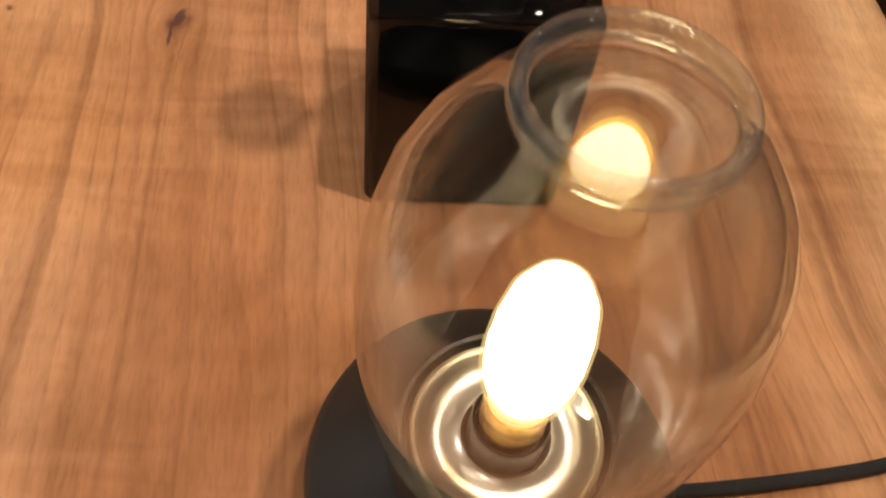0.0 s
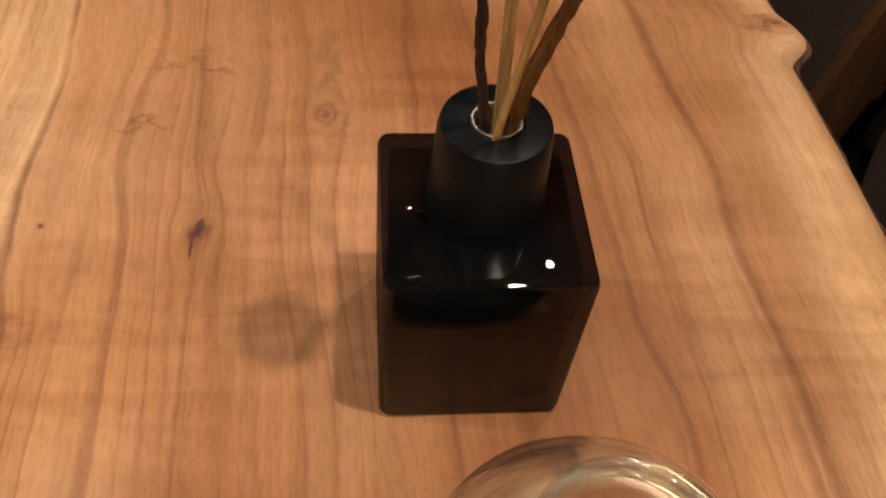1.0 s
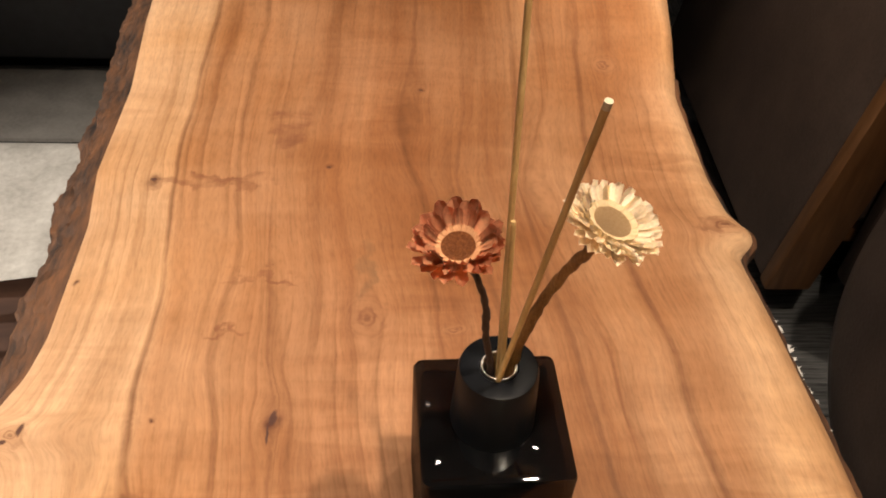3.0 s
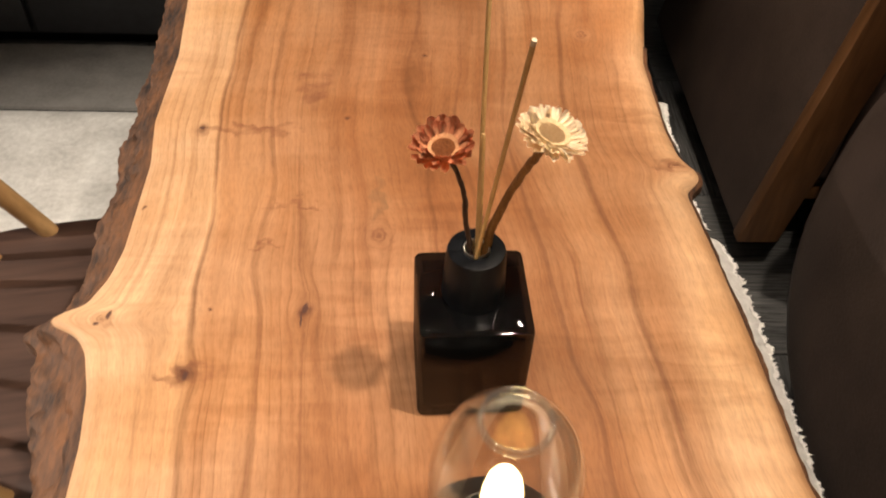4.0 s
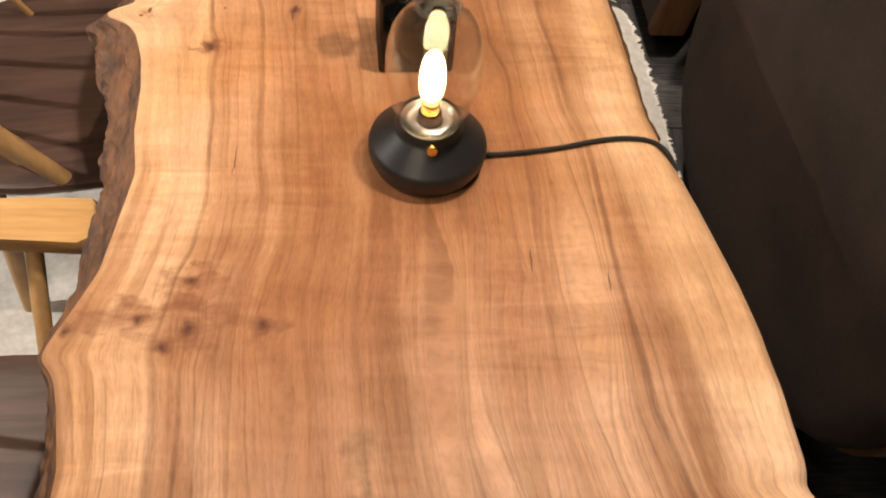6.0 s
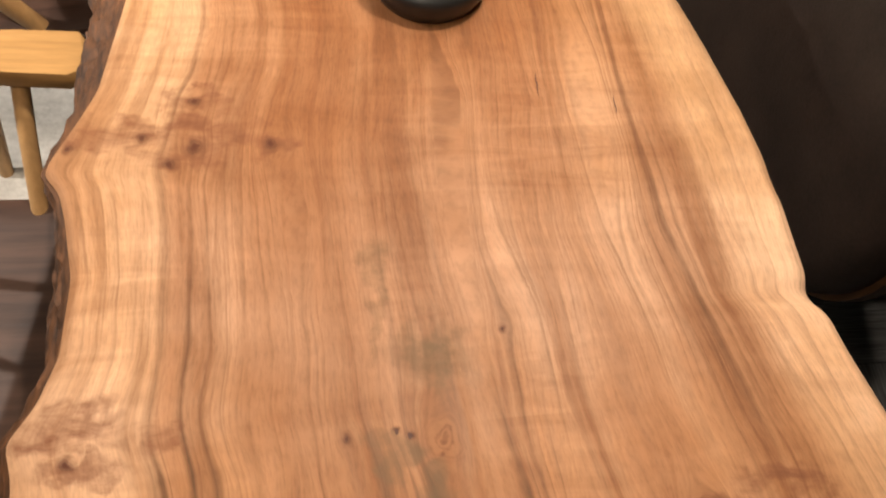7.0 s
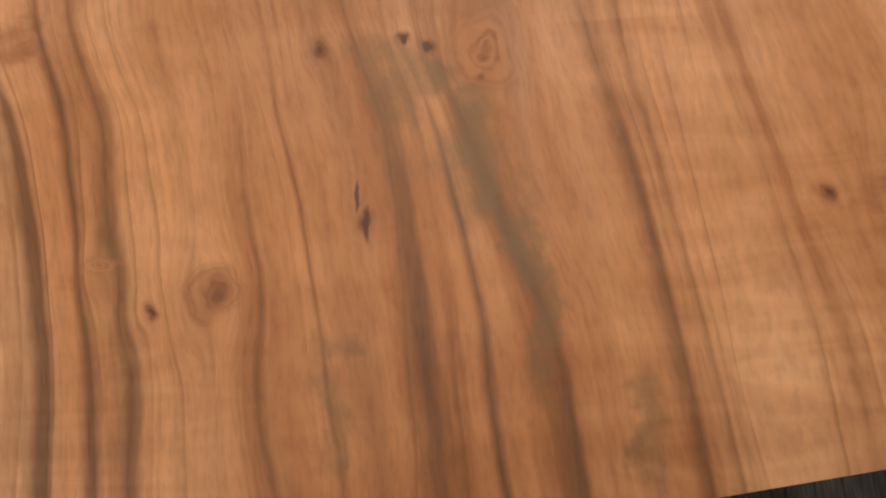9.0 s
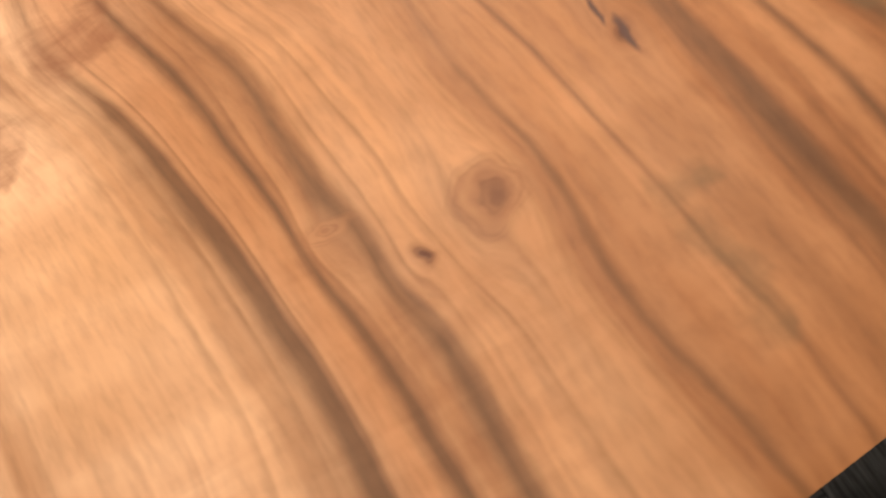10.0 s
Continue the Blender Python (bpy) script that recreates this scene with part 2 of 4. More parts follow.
def slab_wood():
    mat, nt, bsdf = material("oiled_live_edge_wood", 0.5)
    bsdf.inputs["Specular IOR Level"].default_value = 0.2
    place = put(nt, "ShaderNodeTexCoord").outputs["Object"]
    grain = put(nt, "ShaderNodeUVMap", uv_map="grain").outputs[0]
    zone = put(nt, "ShaderNodeSeparateXYZ", [(0, put(nt, "ShaderNodeUVMap", uv_map="zone").outputs[0])])
    sap, near = zone.outputs[0], zone.outputs[1]
    wave = maths(nt, "SUBTRACT", noise_of(nt, scaled(nt, place, (14, 9, 1)), 1, 3, 0.55), 0.5)
    u = maths(nt, "ADD", put(nt, "ShaderNodeSeparateXYZ", [(0, grain)]).outputs[0], maths(nt, "MULTIPLY", wave, 0.005))
    far = maths(nt, "SUBTRACT", 1.0, near)
    broad = noise_of(nt, scaled(nt, grain, (10, 0.8, 1)), 1, 3, 0.5, 0.5)
    streak = noise_of(nt, scaled(nt, grain, (21, 1.3, 1)), 1, 5, 0.62, 0.6)
    fine = noise_of(nt, scaled(nt, grain, (110, 6.0, 1)), 1, 3, 0.6)
    pores = noise_of(nt, scaled(nt, grain, (420, 70, 1)), 1, 3, 0.6)
    curl = noise_of(nt, scaled(nt, place, (4, 15, 1)), 1, 4, 0.55, 0.8)
    cloud = noise_of(nt, place, 5.5, 4, 0.55)
    colour = ramp(nt, broad, [(0.32, (0.350, 0.156, 0.064)), (0.48, (0.400, 0.192, 0.086)), (0.64, (0.478, 0.252, 0.124))])
    heart = ramp(nt, across_of(nt, grain), [(0.18, grey(0.0)), (0.38, grey(1.0)), (0.50, grey(0.9)), (0.66, grey(0.25)), (0.85, grey(0.0))])
    colour = blend(nt, maths(nt, "MULTIPLY", heart, far), colour, (0.76, 0.67, 0.62), "MULTIPLY")
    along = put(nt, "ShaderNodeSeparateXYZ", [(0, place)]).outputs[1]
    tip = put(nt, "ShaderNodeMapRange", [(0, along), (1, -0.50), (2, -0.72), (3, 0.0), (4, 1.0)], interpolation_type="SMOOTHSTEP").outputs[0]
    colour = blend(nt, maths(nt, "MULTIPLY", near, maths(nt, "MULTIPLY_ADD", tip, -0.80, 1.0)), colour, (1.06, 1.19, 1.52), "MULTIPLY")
    colour = blend(nt, maths(nt, "MULTIPLY", sap, 0.88), colour, blend(nt, near, (0.66, 0.42, 0.235), (0.70, 0.45, 0.28)))
    tone = ramp(nt, streak, [(0.36, (0.68, 0.60, 0.53)), (0.48, (0.97, 0.96, 0.95)), (0.62, (1.10, 1.11, 1.12))])
    colour = blend(nt, maths(nt, "MULTIPLY_ADD", near, 0.35, 0.65), colour, tone, "MULTIPLY")
    # named dark veins, one set for each half of the slab
    across = maths(nt, "ADD", maths(nt, "DIVIDE", u, 0.9), 0.5)
    ragged_vein = ramp(nt, noise_of(nt, scaled(nt, grain, (34, 6.0, 1)), 1, 4, 0.6), [(0.34, grey(0.55)), (0.54, grey(1.0))])
    one = ramp(nt, across, veins(FAR_VEINS))
    two = ramp(nt, across, veins(NEAR_VEINS))
    three = ramp(nt, across, veins(END_VEINS))
    two = maths(nt, "ADD", maths(nt, "MULTIPLY", two, maths(nt, "SUBTRACT", 1.0, tip)), maths(nt, "MULTIPLY", three, tip))
    vein = maths(nt, "MULTIPLY", maths(nt, "ADD", maths(nt, "MULTIPLY", one, far), maths(nt, "MULTIPLY", two, near)), ragged_vein)
    vein = put(nt, "ShaderNodeMapRange", [(0, vein), (1, 0.10), (2, 0.58), (3, 0.0), (4, 0.84)]).outputs[0]
    colour = blend(nt, vein, colour, blend(nt, near, (0.150, 0.058, 0.024), (0.108, 0.053, 0.026)))
    # thin dark growth lines along the grain
    line_field = noise_of(nt, scaled(nt, grain, (15, 0.55, 1)), 1, 2, 0.45, 0.5)
    saw = maths(nt, "FRACT", maths(nt, "MULTIPLY_ADD", u, 58.0, maths(nt, "MULTIPLY", line_field, 6.5)))
    line = ramp(nt, saw, [(0.0, grey(0.0)), (0.40, grey(0.0)), (0.80, grey(0.34)), (0.90, grey(0.95)), (0.95, grey(1.0)), (1.0, grey(0.0))])
    patchy = ramp(nt, noise_of(nt, scaled(nt, grain, (9, 2.6, 1)), 1, 3), [(0.40, grey(0.05)), (0.66, grey(1.0))])
    line = maths(nt, "MULTIPLY", maths(nt, "MULTIPLY", line, patchy), maths(nt, "MULTIPLY", maths(nt, "MULTIPLY_ADD", near, 0.16, 0.48), maths(nt, "MULTIPLY_ADD", sap, -0.30, 1.0)))
    colour = blend(nt, line, colour, blend(nt, near, (0.185, 0.076, 0.030), (0.130, 0.058, 0.026)))
    saw = maths(nt, "FRACT", maths(nt, "MULTIPLY_ADD", u, 118.0, maths(nt, "MULTIPLY", noise_of(nt, scaled(nt, grain, (22, 0.9, 1)), 1, 3, 0.5, 0.4), 9.0)))
    thin = ramp(nt, saw, [(0.0, grey(0.0)), (0.55, grey(0.0)), (0.86, grey(1.0)), (1.0, grey(0.0))])
    patchy = ramp(nt, noise_of(nt, scaled(nt, grain, (16, 3.2, 3)), 1, 3), [(0.40, grey(0.10)), (0.62, grey(1.0))])
    thin = maths(nt, "MULTIPLY", maths(nt, "MULTIPLY", thin, patchy), maths(nt, "MULTIPLY", maths(nt, "MULTIPLY_ADD", sap, -0.20, maths(nt, "MULTIPLY_ADD", near, 0.20, 0.20)), maths(nt, "MULTIPLY_ADD", tip, -0.75, 1.0)))
    colour = blend(nt, thin, colour, blend(nt, near, (0.200, 0.085, 0.034), (0.150, 0.070, 0.032)))
    colour = blend(nt, 0.30, colour, ramp(nt, fine, [(0.36, grey(0.72)), (0.64, grey(1.18))]), "MULTIPLY")
    colour = blend(nt, 0.42, colour, ramp(nt, curl, [(0.36, (0.78, 0.73, 0.69)), (0.64, (1.13, 1.15, 1.18))]), "MULTIPLY")
    colour = blend(nt, 0.8, colour, ramp(nt, cloud, [(0.36, (0.84, 0.75, 0.64)), (0.64, (1.08, 1.14, 1.25))]), "MULTIPLY")
    colour = blend(nt, 0.30, colour, ramp(nt, pores, [(0.35, grey(0.60)), (0.55, grey(1.10))]), "MULTIPLY")
    # mineral stains, then knots
    ragged = put(nt, "ShaderNodeTexNoise", [("Vector", place), ("Scale", 38.0), ("Detail", 3.0)]).outputs["Color"]
    shift = scaled(nt, put(nt, "ShaderNodeVectorMath", [(0, ragged), (1, (0.5, 0.5, 0.5))], operation="SUBTRACT").outputs[0], (0.05, 0.08, 0))
    loose = put(nt, "ShaderNodeVectorMath", [(0, place), (1, shift)], operation="ADD").outputs[0]
    stain = ramp(nt, nearest(nt, loose, STAINS), [(0.0, grey(0.92)), (0.55, grey(0.72)), (1.0, grey(0.0))])
    stain = maths(nt, "MULTIPLY", stain, ramp(nt, streak, [(0.35, grey(1.0)), (0.66, grey(0.5))]))
    stain = maths(nt, "MULTIPLY", stain, ramp(nt, noise_of(nt, place, 70, 4, 0.65), [(0.36, grey(0.55)), (0.60, grey(1.0))]))
    colour = blend(nt, stain, colour, (0.145, 0.088, 0.045))
    blotch = ramp(nt, nearest(nt, loose, BLOTCHES), [(0.0, grey(0.95)), (0.6, grey(0.80)), (1.0, grey(0.0))])
    blotch = maths(nt, "MULTIPLY", blotch, ramp(nt, noise_of(nt, scaled(nt, place, (20, 44, 1)), 1, 5, 0.62, 0.5), [(0.34, grey(0.95)), (0.66, grey(0.04))]))
    colour = blend(nt, blotch, colour, (0.170, 0.062, 0.030))
    # flamed cross figure, pale and dark, in patches
    flame = noise_of(nt, scaled(nt, place, (7, 42, 1)), 1, 3, 0.5, 1.2)
    patch = ramp(nt, noise_of(nt, place, 4.2, 2, 0.5), [(0.46, grey(0.0)), (0.62, grey(0.75))])
    colour = blend(nt, patch, colour, ramp(nt, flame, [(0.36, (0.86, 0.81, 0.77)), (0.62, (1.10, 1.12, 1.13))]), "MULTIPLY")
    tight = put(nt, "ShaderNodeVectorMath", [(0, place), (1, scaled(nt, shift, (0.42, 0.26, 0)))], operation="ADD").outputs[0]
    knot = maths(nt, "MULTIPLY", nearest(nt, tight, [(x, y, r, r * 1.15) for x, y, r in KNOTS]), 0.4)
    mask = ramp(nt, knot, [(0.0, grey(0.97)), (0.12, grey(0.88)), (0.20, grey(0.60)), (0.26, grey(0.60)), (0.36, grey(0.28)), (0.44, grey(0.18)), (0.62, grey(0.0))])
    colour = blend(nt, mask, colour, (0.080, 0.026, 0.014))
    round_ = put(nt, "ShaderNodeVectorMath", [(0, place), (1, scaled(nt, shift, (0.50, 0.34, 0)))], operation="ADD").outputs[0]
    whorl = maths(nt, "MULTIPLY", nearest(nt, round_, SWIRLS), 0.8)
    pale = ramp(nt, whorl, [(0.0, grey(0.25)), (0.55, grey(0.28)), (0.9, grey(0.0))])
    colour = blend(nt, pale, colour, (0.40, 0.185, 0.085))
    rings = ramp(nt, whorl, [(0.0, grey(0.90)), (0.13, grey(0.75)), (0.22, grey(0.05)), (0.34, grey(0.70)), (0.42, grey(0.05)), (0.60, grey(0.06)), (0.72, grey(0.34)), (0.80, grey(0.04)), (0.92, grey(0.16)), (1.0, grey(0.0))])
    rings = maths(nt, "MULTIPLY", rings, ramp(nt, noise_of(nt, place, 55, 3, 0.6), [(0.36, grey(0.30)), (0.60, grey(1.0))]))
    colour = blend(nt, rings, colour, (0.130, 0.048, 0.022))
    slit = put(nt, "ShaderNodeVectorMath", [(0, place), (1, scaled(nt, shift, (0.20, 0.10, 0)))], operation="ADD").outputs[0]
    crack = ramp(nt, nearest(nt, slit, CRACKS), [(0.0, grey(1.0)), (0.6, grey(0.9)), (1.0, grey(0.0))])
    colour = blend(nt, crack, colour, (0.075, 0.034, 0.026))
    nt.links.new(colour, bsdf.inputs["Base Color"])
    nt.links.new(ramp(nt, fine, [(0.3, grey(0.46)), (0.7, grey(0.60))]), bsdf.inputs["Roughness"])
    bump(nt, bsdf, maths(nt, "MULTIPLY_ADD", fine, 0.4, maths(nt, "MULTIPLY_ADD", curl, 0.8, maths(nt, "MULTIPLY", mask, -0.5))), 0.28, 0.003)
    return mat


def plain_wood(name, dark, light, rough=0.45, along=(30, 2.5, 30)):
    mat, nt, bsdf = material(name, rough)
    place = scaled(nt, put(nt, "ShaderNodeTexCoord").outputs["Object"], along)
    wide = noise_of(nt, place, 1, 4, 0.6, 0.6)
    fine = noise_of(nt, place, 5, 3, 0.6)
    colour = ramp(nt, wide, [(0.3, dark), (0.7, light)])
    colour = blend(nt, 0.6, colour, ramp(nt, fine, [(0.3, grey(0.7)), (0.7, grey(1.15))]), "MULTIPLY")
    nt.links.new(colour, bsdf.inputs["Base Color"])
    bump(nt, bsdf, fine, 0.2)
    return mat


def clear_glass(name, tint, rough=0.02, gloss=1.0, least=0.05, slope=0.75, painted_sheen=0.0):
    """Thin glass: light goes straight through, and the gloss follows Fresnel."""
    mat = bpy.data.materials.new(name)
    mat.use_nodes = True
    nt = mat.node_tree
    nt.nodes.clear()
    facing = put(nt, "ShaderNodeLayerWeight", [("Blend", 0.5)]).outputs["Facing"]
    fresnel = maths(nt, "MULTIPLY_ADD", maths(nt, "POWER", facing, 3.2), slope, least)
    through_it = put(nt, "ShaderNodeBsdfTransparent", [("Color", (*tint, 1))]).outputs[0]
    shine = put(nt, "ShaderNodeBsdfGlossy", [("Roughness", rough), ("Color", (gloss, gloss, gloss, 1))]).outputs[0]
    both = put(nt, "ShaderNodeMixShader", [(0, fresnel), (1, through_it), (2, shine)]).outputs[0]
    # a share of grey diffuse paints in the pale sheen of reflected light
    if painted_sheen:
        sheen_grey = put(nt, "ShaderNodeBsdfDiffuse", [("Color", (0.30, 0.32, 0.36, 1))]).outputs[0]
        both = put(nt, "ShaderNodeMixShader", [(0, painted_sheen), (1, both), (2, sheen_grey)]).outputs[0]
    put(nt, "ShaderNodeOutputMaterial", [(0, both)])
    return mat


def glow(name, colour, strength):
    mat = bpy.data.materials.new(name)
    mat.use_nodes = True
    nt = mat.node_tree
    nt.nodes.clear()
    put(nt, "ShaderNodeOutputMaterial", [(0, put(nt, "ShaderNodeEmission", [(0, (*colour, 1)), (1, strength)]).outputs[0])])
    return mat


SLAB = slab_wood()
BARK = mottled("rough_bark", (0.008, 0.004, 0.003), (0.160, 0.066, 0.025), 20, 0.72, 0, 1.0, (2.0, 0.45, 1.6), 4)
WALNUT = plain_wood("walnut", (0.030, 0.015, 0.011), (0.085, 0.046, 0.033), 0.42, (2.2, 26, 20))
ASH = plain_wood("pale_ash_wood", (0.36, 0.20, 0.080), (0.52, 0.32, 0.145), 0.45, (14, 14, 3))
OAK_ARM = plain_wood("oak_arm_wood", (0.38, 0.205, 0.070), (0.50, 0.290, 0.110), 0.42, (3, 30, 30))
FRAME_WOOD = plain_wood("stained_frame_wood", (0.085, 0.036, 0.013), (0.20, 0.092, 0.036), 0.4, (20, 20, 2.5))
LEATHER = mottled("dark_brown_leather", (0.036, 0.024, 0.020), (0.078, 0.052, 0.042), 7, 0.5, 0, 0.35, fine=22)
STEEL = mottled("black_steel", (0.010, 0.010, 0.011), (0.022, 0.022, 0.023), 14, 0.45, 0.6, 0.1)
LAMP_BLACK = mottled("satin_black_paint", (0.0095, 0.0098, 0.0105), (0.0135, 0.0138, 0.0145), 30, 0.42, 0, 0.06)
CAP_BLACK = mottled("matt_black_cap", (0.0035, 0.004, 0.0055), (0.0065, 0.0075, 0.010), 60, 0.42, 0, 0.05)
CAP_BLACK.node_tree.nodes["Principled BSDF"].inputs["Specular IOR Level"].default_value = 0.13
CORD = mottled("black_cord", (0.006, 0.006, 0.007), (0.016, 0.015, 0.015), 300, 0.7, 0, 0.6)
BRASS = mottled("polished_brass", (0.62, 0.36, 0.09), (0.80, 0.52, 0.17), 70, 0.27, 1.0, 0.05)
CHROME = mottled("bright_metal", (0.78, 0.74, 0.66), (0.90, 0.87, 0.80), 40, 0.30, 1.0, 0.05)
GLASS = clear_glass("clear_lamp_glass", (0.988, 0.983, 0.968), 0.006, 1.0, 0.040, 0.80, 0.006)
SMOKE = clear_glass("smoked_brown_glass", (0.19, 0.178, 0.17), 0.012, 1.0, 0.035, 0.16, 0.008)
LIQUID = clear_glass("amber_oil", (0.085, 0.046, 0.007), 0.04, 0.5, 0.03, 0.2)
RIM_GLASS = clear_glass("greenish_rim_glass", (0.95, 0.97, 0.93), 0.02, 1.0, 0.10, 0.5, 0.07)
INNER_SMOKE = clear_glass("smoked_inner_wall", (0.62, 0.56, 0.50), 0.05, 0.05, 0.0)
SPOT_LENS = glow("lit_spot_lens", (1.0, 0.86, 0.70), 110.0)
BULB = glow("warm_bulb", (1.0, 0.78, 0.44), 20.0)
# Faint yellow emission around the bulb imitates its bloom.
def bloom_envelope():
    mat = bpy.data.materials.new("bulb_bloom_shell")
    mat.use_nodes = True
    nt = mat.node_tree
    nt.nodes.clear()
    clear = put(nt, "ShaderNodeBsdfTransparent").outputs[0]
    haze = put(nt, "ShaderNodeEmission", [(0, (1.0, 0.70, 0.28, 1)), (1, 2.4)]).outputs[0]
    put(nt, "ShaderNodeOutputMaterial", [(0, put(nt, "ShaderNodeMixShader", [(0, 0.22), (1, clear), (2, haze)]).outputs[0])])
    return mat


BLOOM_SHELL = bloom_envelope()
BULB_FOOT = glow("warm_bulb_foot", (1.0, 0.62, 0.22), 2.2)
RUG_WHITE = mottled("pale_woven_rug", (0.34, 0.325, 0.30), (0.66, 0.645, 0.61), 7, 0.95, 0, 1.0, fine=9)
RUG_SHADE = mottled("shaded_rug_grey", (0.13, 0.122, 0.112), (0.21, 0.20, 0.185), 9, 0.95, 0, 0.8, fine=12)


def carpet_material():
    """Charcoal loop pile: ribs along each tile, a tone of its own for each."""
    mat, nt, bsdf = material("charcoal_carpet", 0.95)
    at = put(nt, "ShaderNodeTexCoord").outputs["Object"]
    rib = noise_of(nt, scaled(nt, at, (190, 9, 1)), 1, 3, 0.6)
    wide = noise_of(nt, at, 7, 4, 0.6)
    colour = ramp(nt, rib, [(0.34, (0.020, 0.0205, 0.0215)), (0.66, (0.078, 0.079, 0.080))])
    colour = blend(nt, 0.7, colour, ramp(nt, wide, [(0.35, grey(0.75)), (0.65, grey(1.2))]), "MULTIPLY")
    tone = ramp(nt, put(nt, "ShaderNodeObjectInfo").outputs["Random"], [(0.0, grey(0.55)), (1.0, grey(1.35))])
    nt.links.new(blend(nt, 1.0, colour, tone, "MULTIPLY"), bsdf.inputs["Base Color"])
    bump(nt, bsdf, rib, 0.9, 0.004)
    return mat


CARPET = carpet_material()
PLASTER = mottled("dark_plaster", (0.045, 0.040, 0.038), (0.075, 0.068, 0.064), 3, 0.85, 0, 0.2)
CEILING_PAINT = mottled("ceiling_paint", (0.60, 0.57, 0.53), (0.68, 0.65, 0.61), 3, 0.9, 0, 0.1)
SLATE = mottled("slate_cabinet", (0.020, 0.020, 0.023), (0.036, 0.036, 0.041), 5, 0.6, 0, 0.2)
FLEECE = mottled("white_sheepskin", (0.62, 0.61, 0.60), (0.84, 0.83, 0.82), 60, 0.95, 0, 0.35)
REED = plain_wood("pale_rattan_reed", (0.54, 0.32, 0.115), (0.72, 0.47, 0.20), 0.6, (120, 120, 20))
REED_END = mottled("cut_reed_end", (0.62, 0.52, 0.36), (0.80, 0.70, 0.52), 300, 0.8)
DARK_STEM = mottled("dark_dry_stem", (0.022, 0.009, 0.005), (0.070, 0.030, 0.016), 160, 0.7, 0, 0.8, (1, 1, 0.3))
BROWN_STEM = mottled("brown_dry_stem", (0.16, 0.062, 0.016), (0.46, 0.22, 0.070), 120, 0.65, 0, 0.8, (1, 1, 0.3))


def petal_material(name, base, tip):
    mat, nt, bsdf = material(name, 0.75)
    along = put(nt, "ShaderNodeSeparateXYZ", [(0, put(nt, "ShaderNodeTexCoord").outputs["Generated"])]).outputs[0]
    random_tone = put(nt, "ShaderNodeObjectInfo").outputs["Random"]
    grainy = noise_of(nt, put(nt, "ShaderNodeTexCoord").outputs["Object"], 420, 3, 0.6)
    colour = ramp(nt, along, [(0.05, base), (0.42, tuple(0.35 * b + 0.65 * t for b, t in zip(base, tip))), (0.95, tip)])
    colour = blend(nt, 0.7, colour, ramp(nt, random_tone, [(0.0, (0.84, 0.79, 0.75)), (1.0, (1.12, 1.10, 1.08))]), "MULTIPLY")
    colour = blend(nt, 0.6, colour, ramp(nt, grainy, [(0.3, grey(0.8)), (0.7, grey(1.18))]), "MULTIPLY")
    nt.links.new(colour, bsdf.inputs["Base Color"])
    bump(nt, bsdf, grainy, 0.4, 0.0005)
    return mat


RED_PETAL = petal_material("rust_red_petal", (0.86, 0.47, 0.25), (0.68, 0.30, 0.160))
RED_HEART = mottled("rust_red_seeds", (0.24, 0.055, 0.016), (0.70, 0.26, 0.07), 700, 0.85, 0, 1.0)
RED_RING = mottled("pale_flower_ring", (0.60, 0.27, 0.12), (0.78, 0.42, 0.21), 300, 0.8)
PALE_PETAL = petal_material("cream_petal", (0.95, 0.72, 0.42), (1.0, 0.90, 0.72))
PALE_HEART = mottled("tan_seeds", (0.80, 0.49, 0.23), (0.95, 0.68, 0.38), 700, 0.85, 0, 1.0)
PALE_RING = mottled("cream_flower_ring", (0.70, 0.50, 0.26), (0.82, 0.66, 0.40), 300, 0.8)


# ---- mesh tools ----
def finish(ob, bm, mat, smooth=True):
    me = bpy.data.meshes.new(ob)
    bmesh.ops.recalc_face_normals(bm, faces=bm.faces)
    for f in bm.faces:
        f.smooth = smooth
    bm.to_mesh(me)
    bm.free()
    me.materials.append(mat)
    if smooth:
        me.set_sharp_from_angle(angle=radians(42))
    return me


def part(name, bm, mat, parent, label="", smooth=True):
    ob = new(name, finish(name, bm, mat, smooth))
    ob.parent = parent
    return tagged(ob, label) if label else ob


def thing(name, at, label, category, group="", kind="", turn=0):
    ob = new(name)
    ob.matrix_world = pose(*at, 0, 0, turn)
    return tagged(ob, label, category, group, kind)


def single(name, bm, mat, label, category, kind="", smooth=True):
    return tagged(new(name, finish(name, bm, mat, smooth)), label, category, "", kind)


def box(lo, hi, bevel=0.0, segments=2, bm=None):
    own = bmesh.new()
    bmesh.ops.create_cube(own, size=1.0)
    for v in own.verts:
        v.co = Vector([a + (b - a) * (c + 0.5) for a, b, c in zip(lo, hi, v.co)])
    if bevel:
        bmesh.ops.bevel(own, geom=own.edges[:], offset=bevel, segments=segments, affect="EDGES", profile=0.5)
    return own


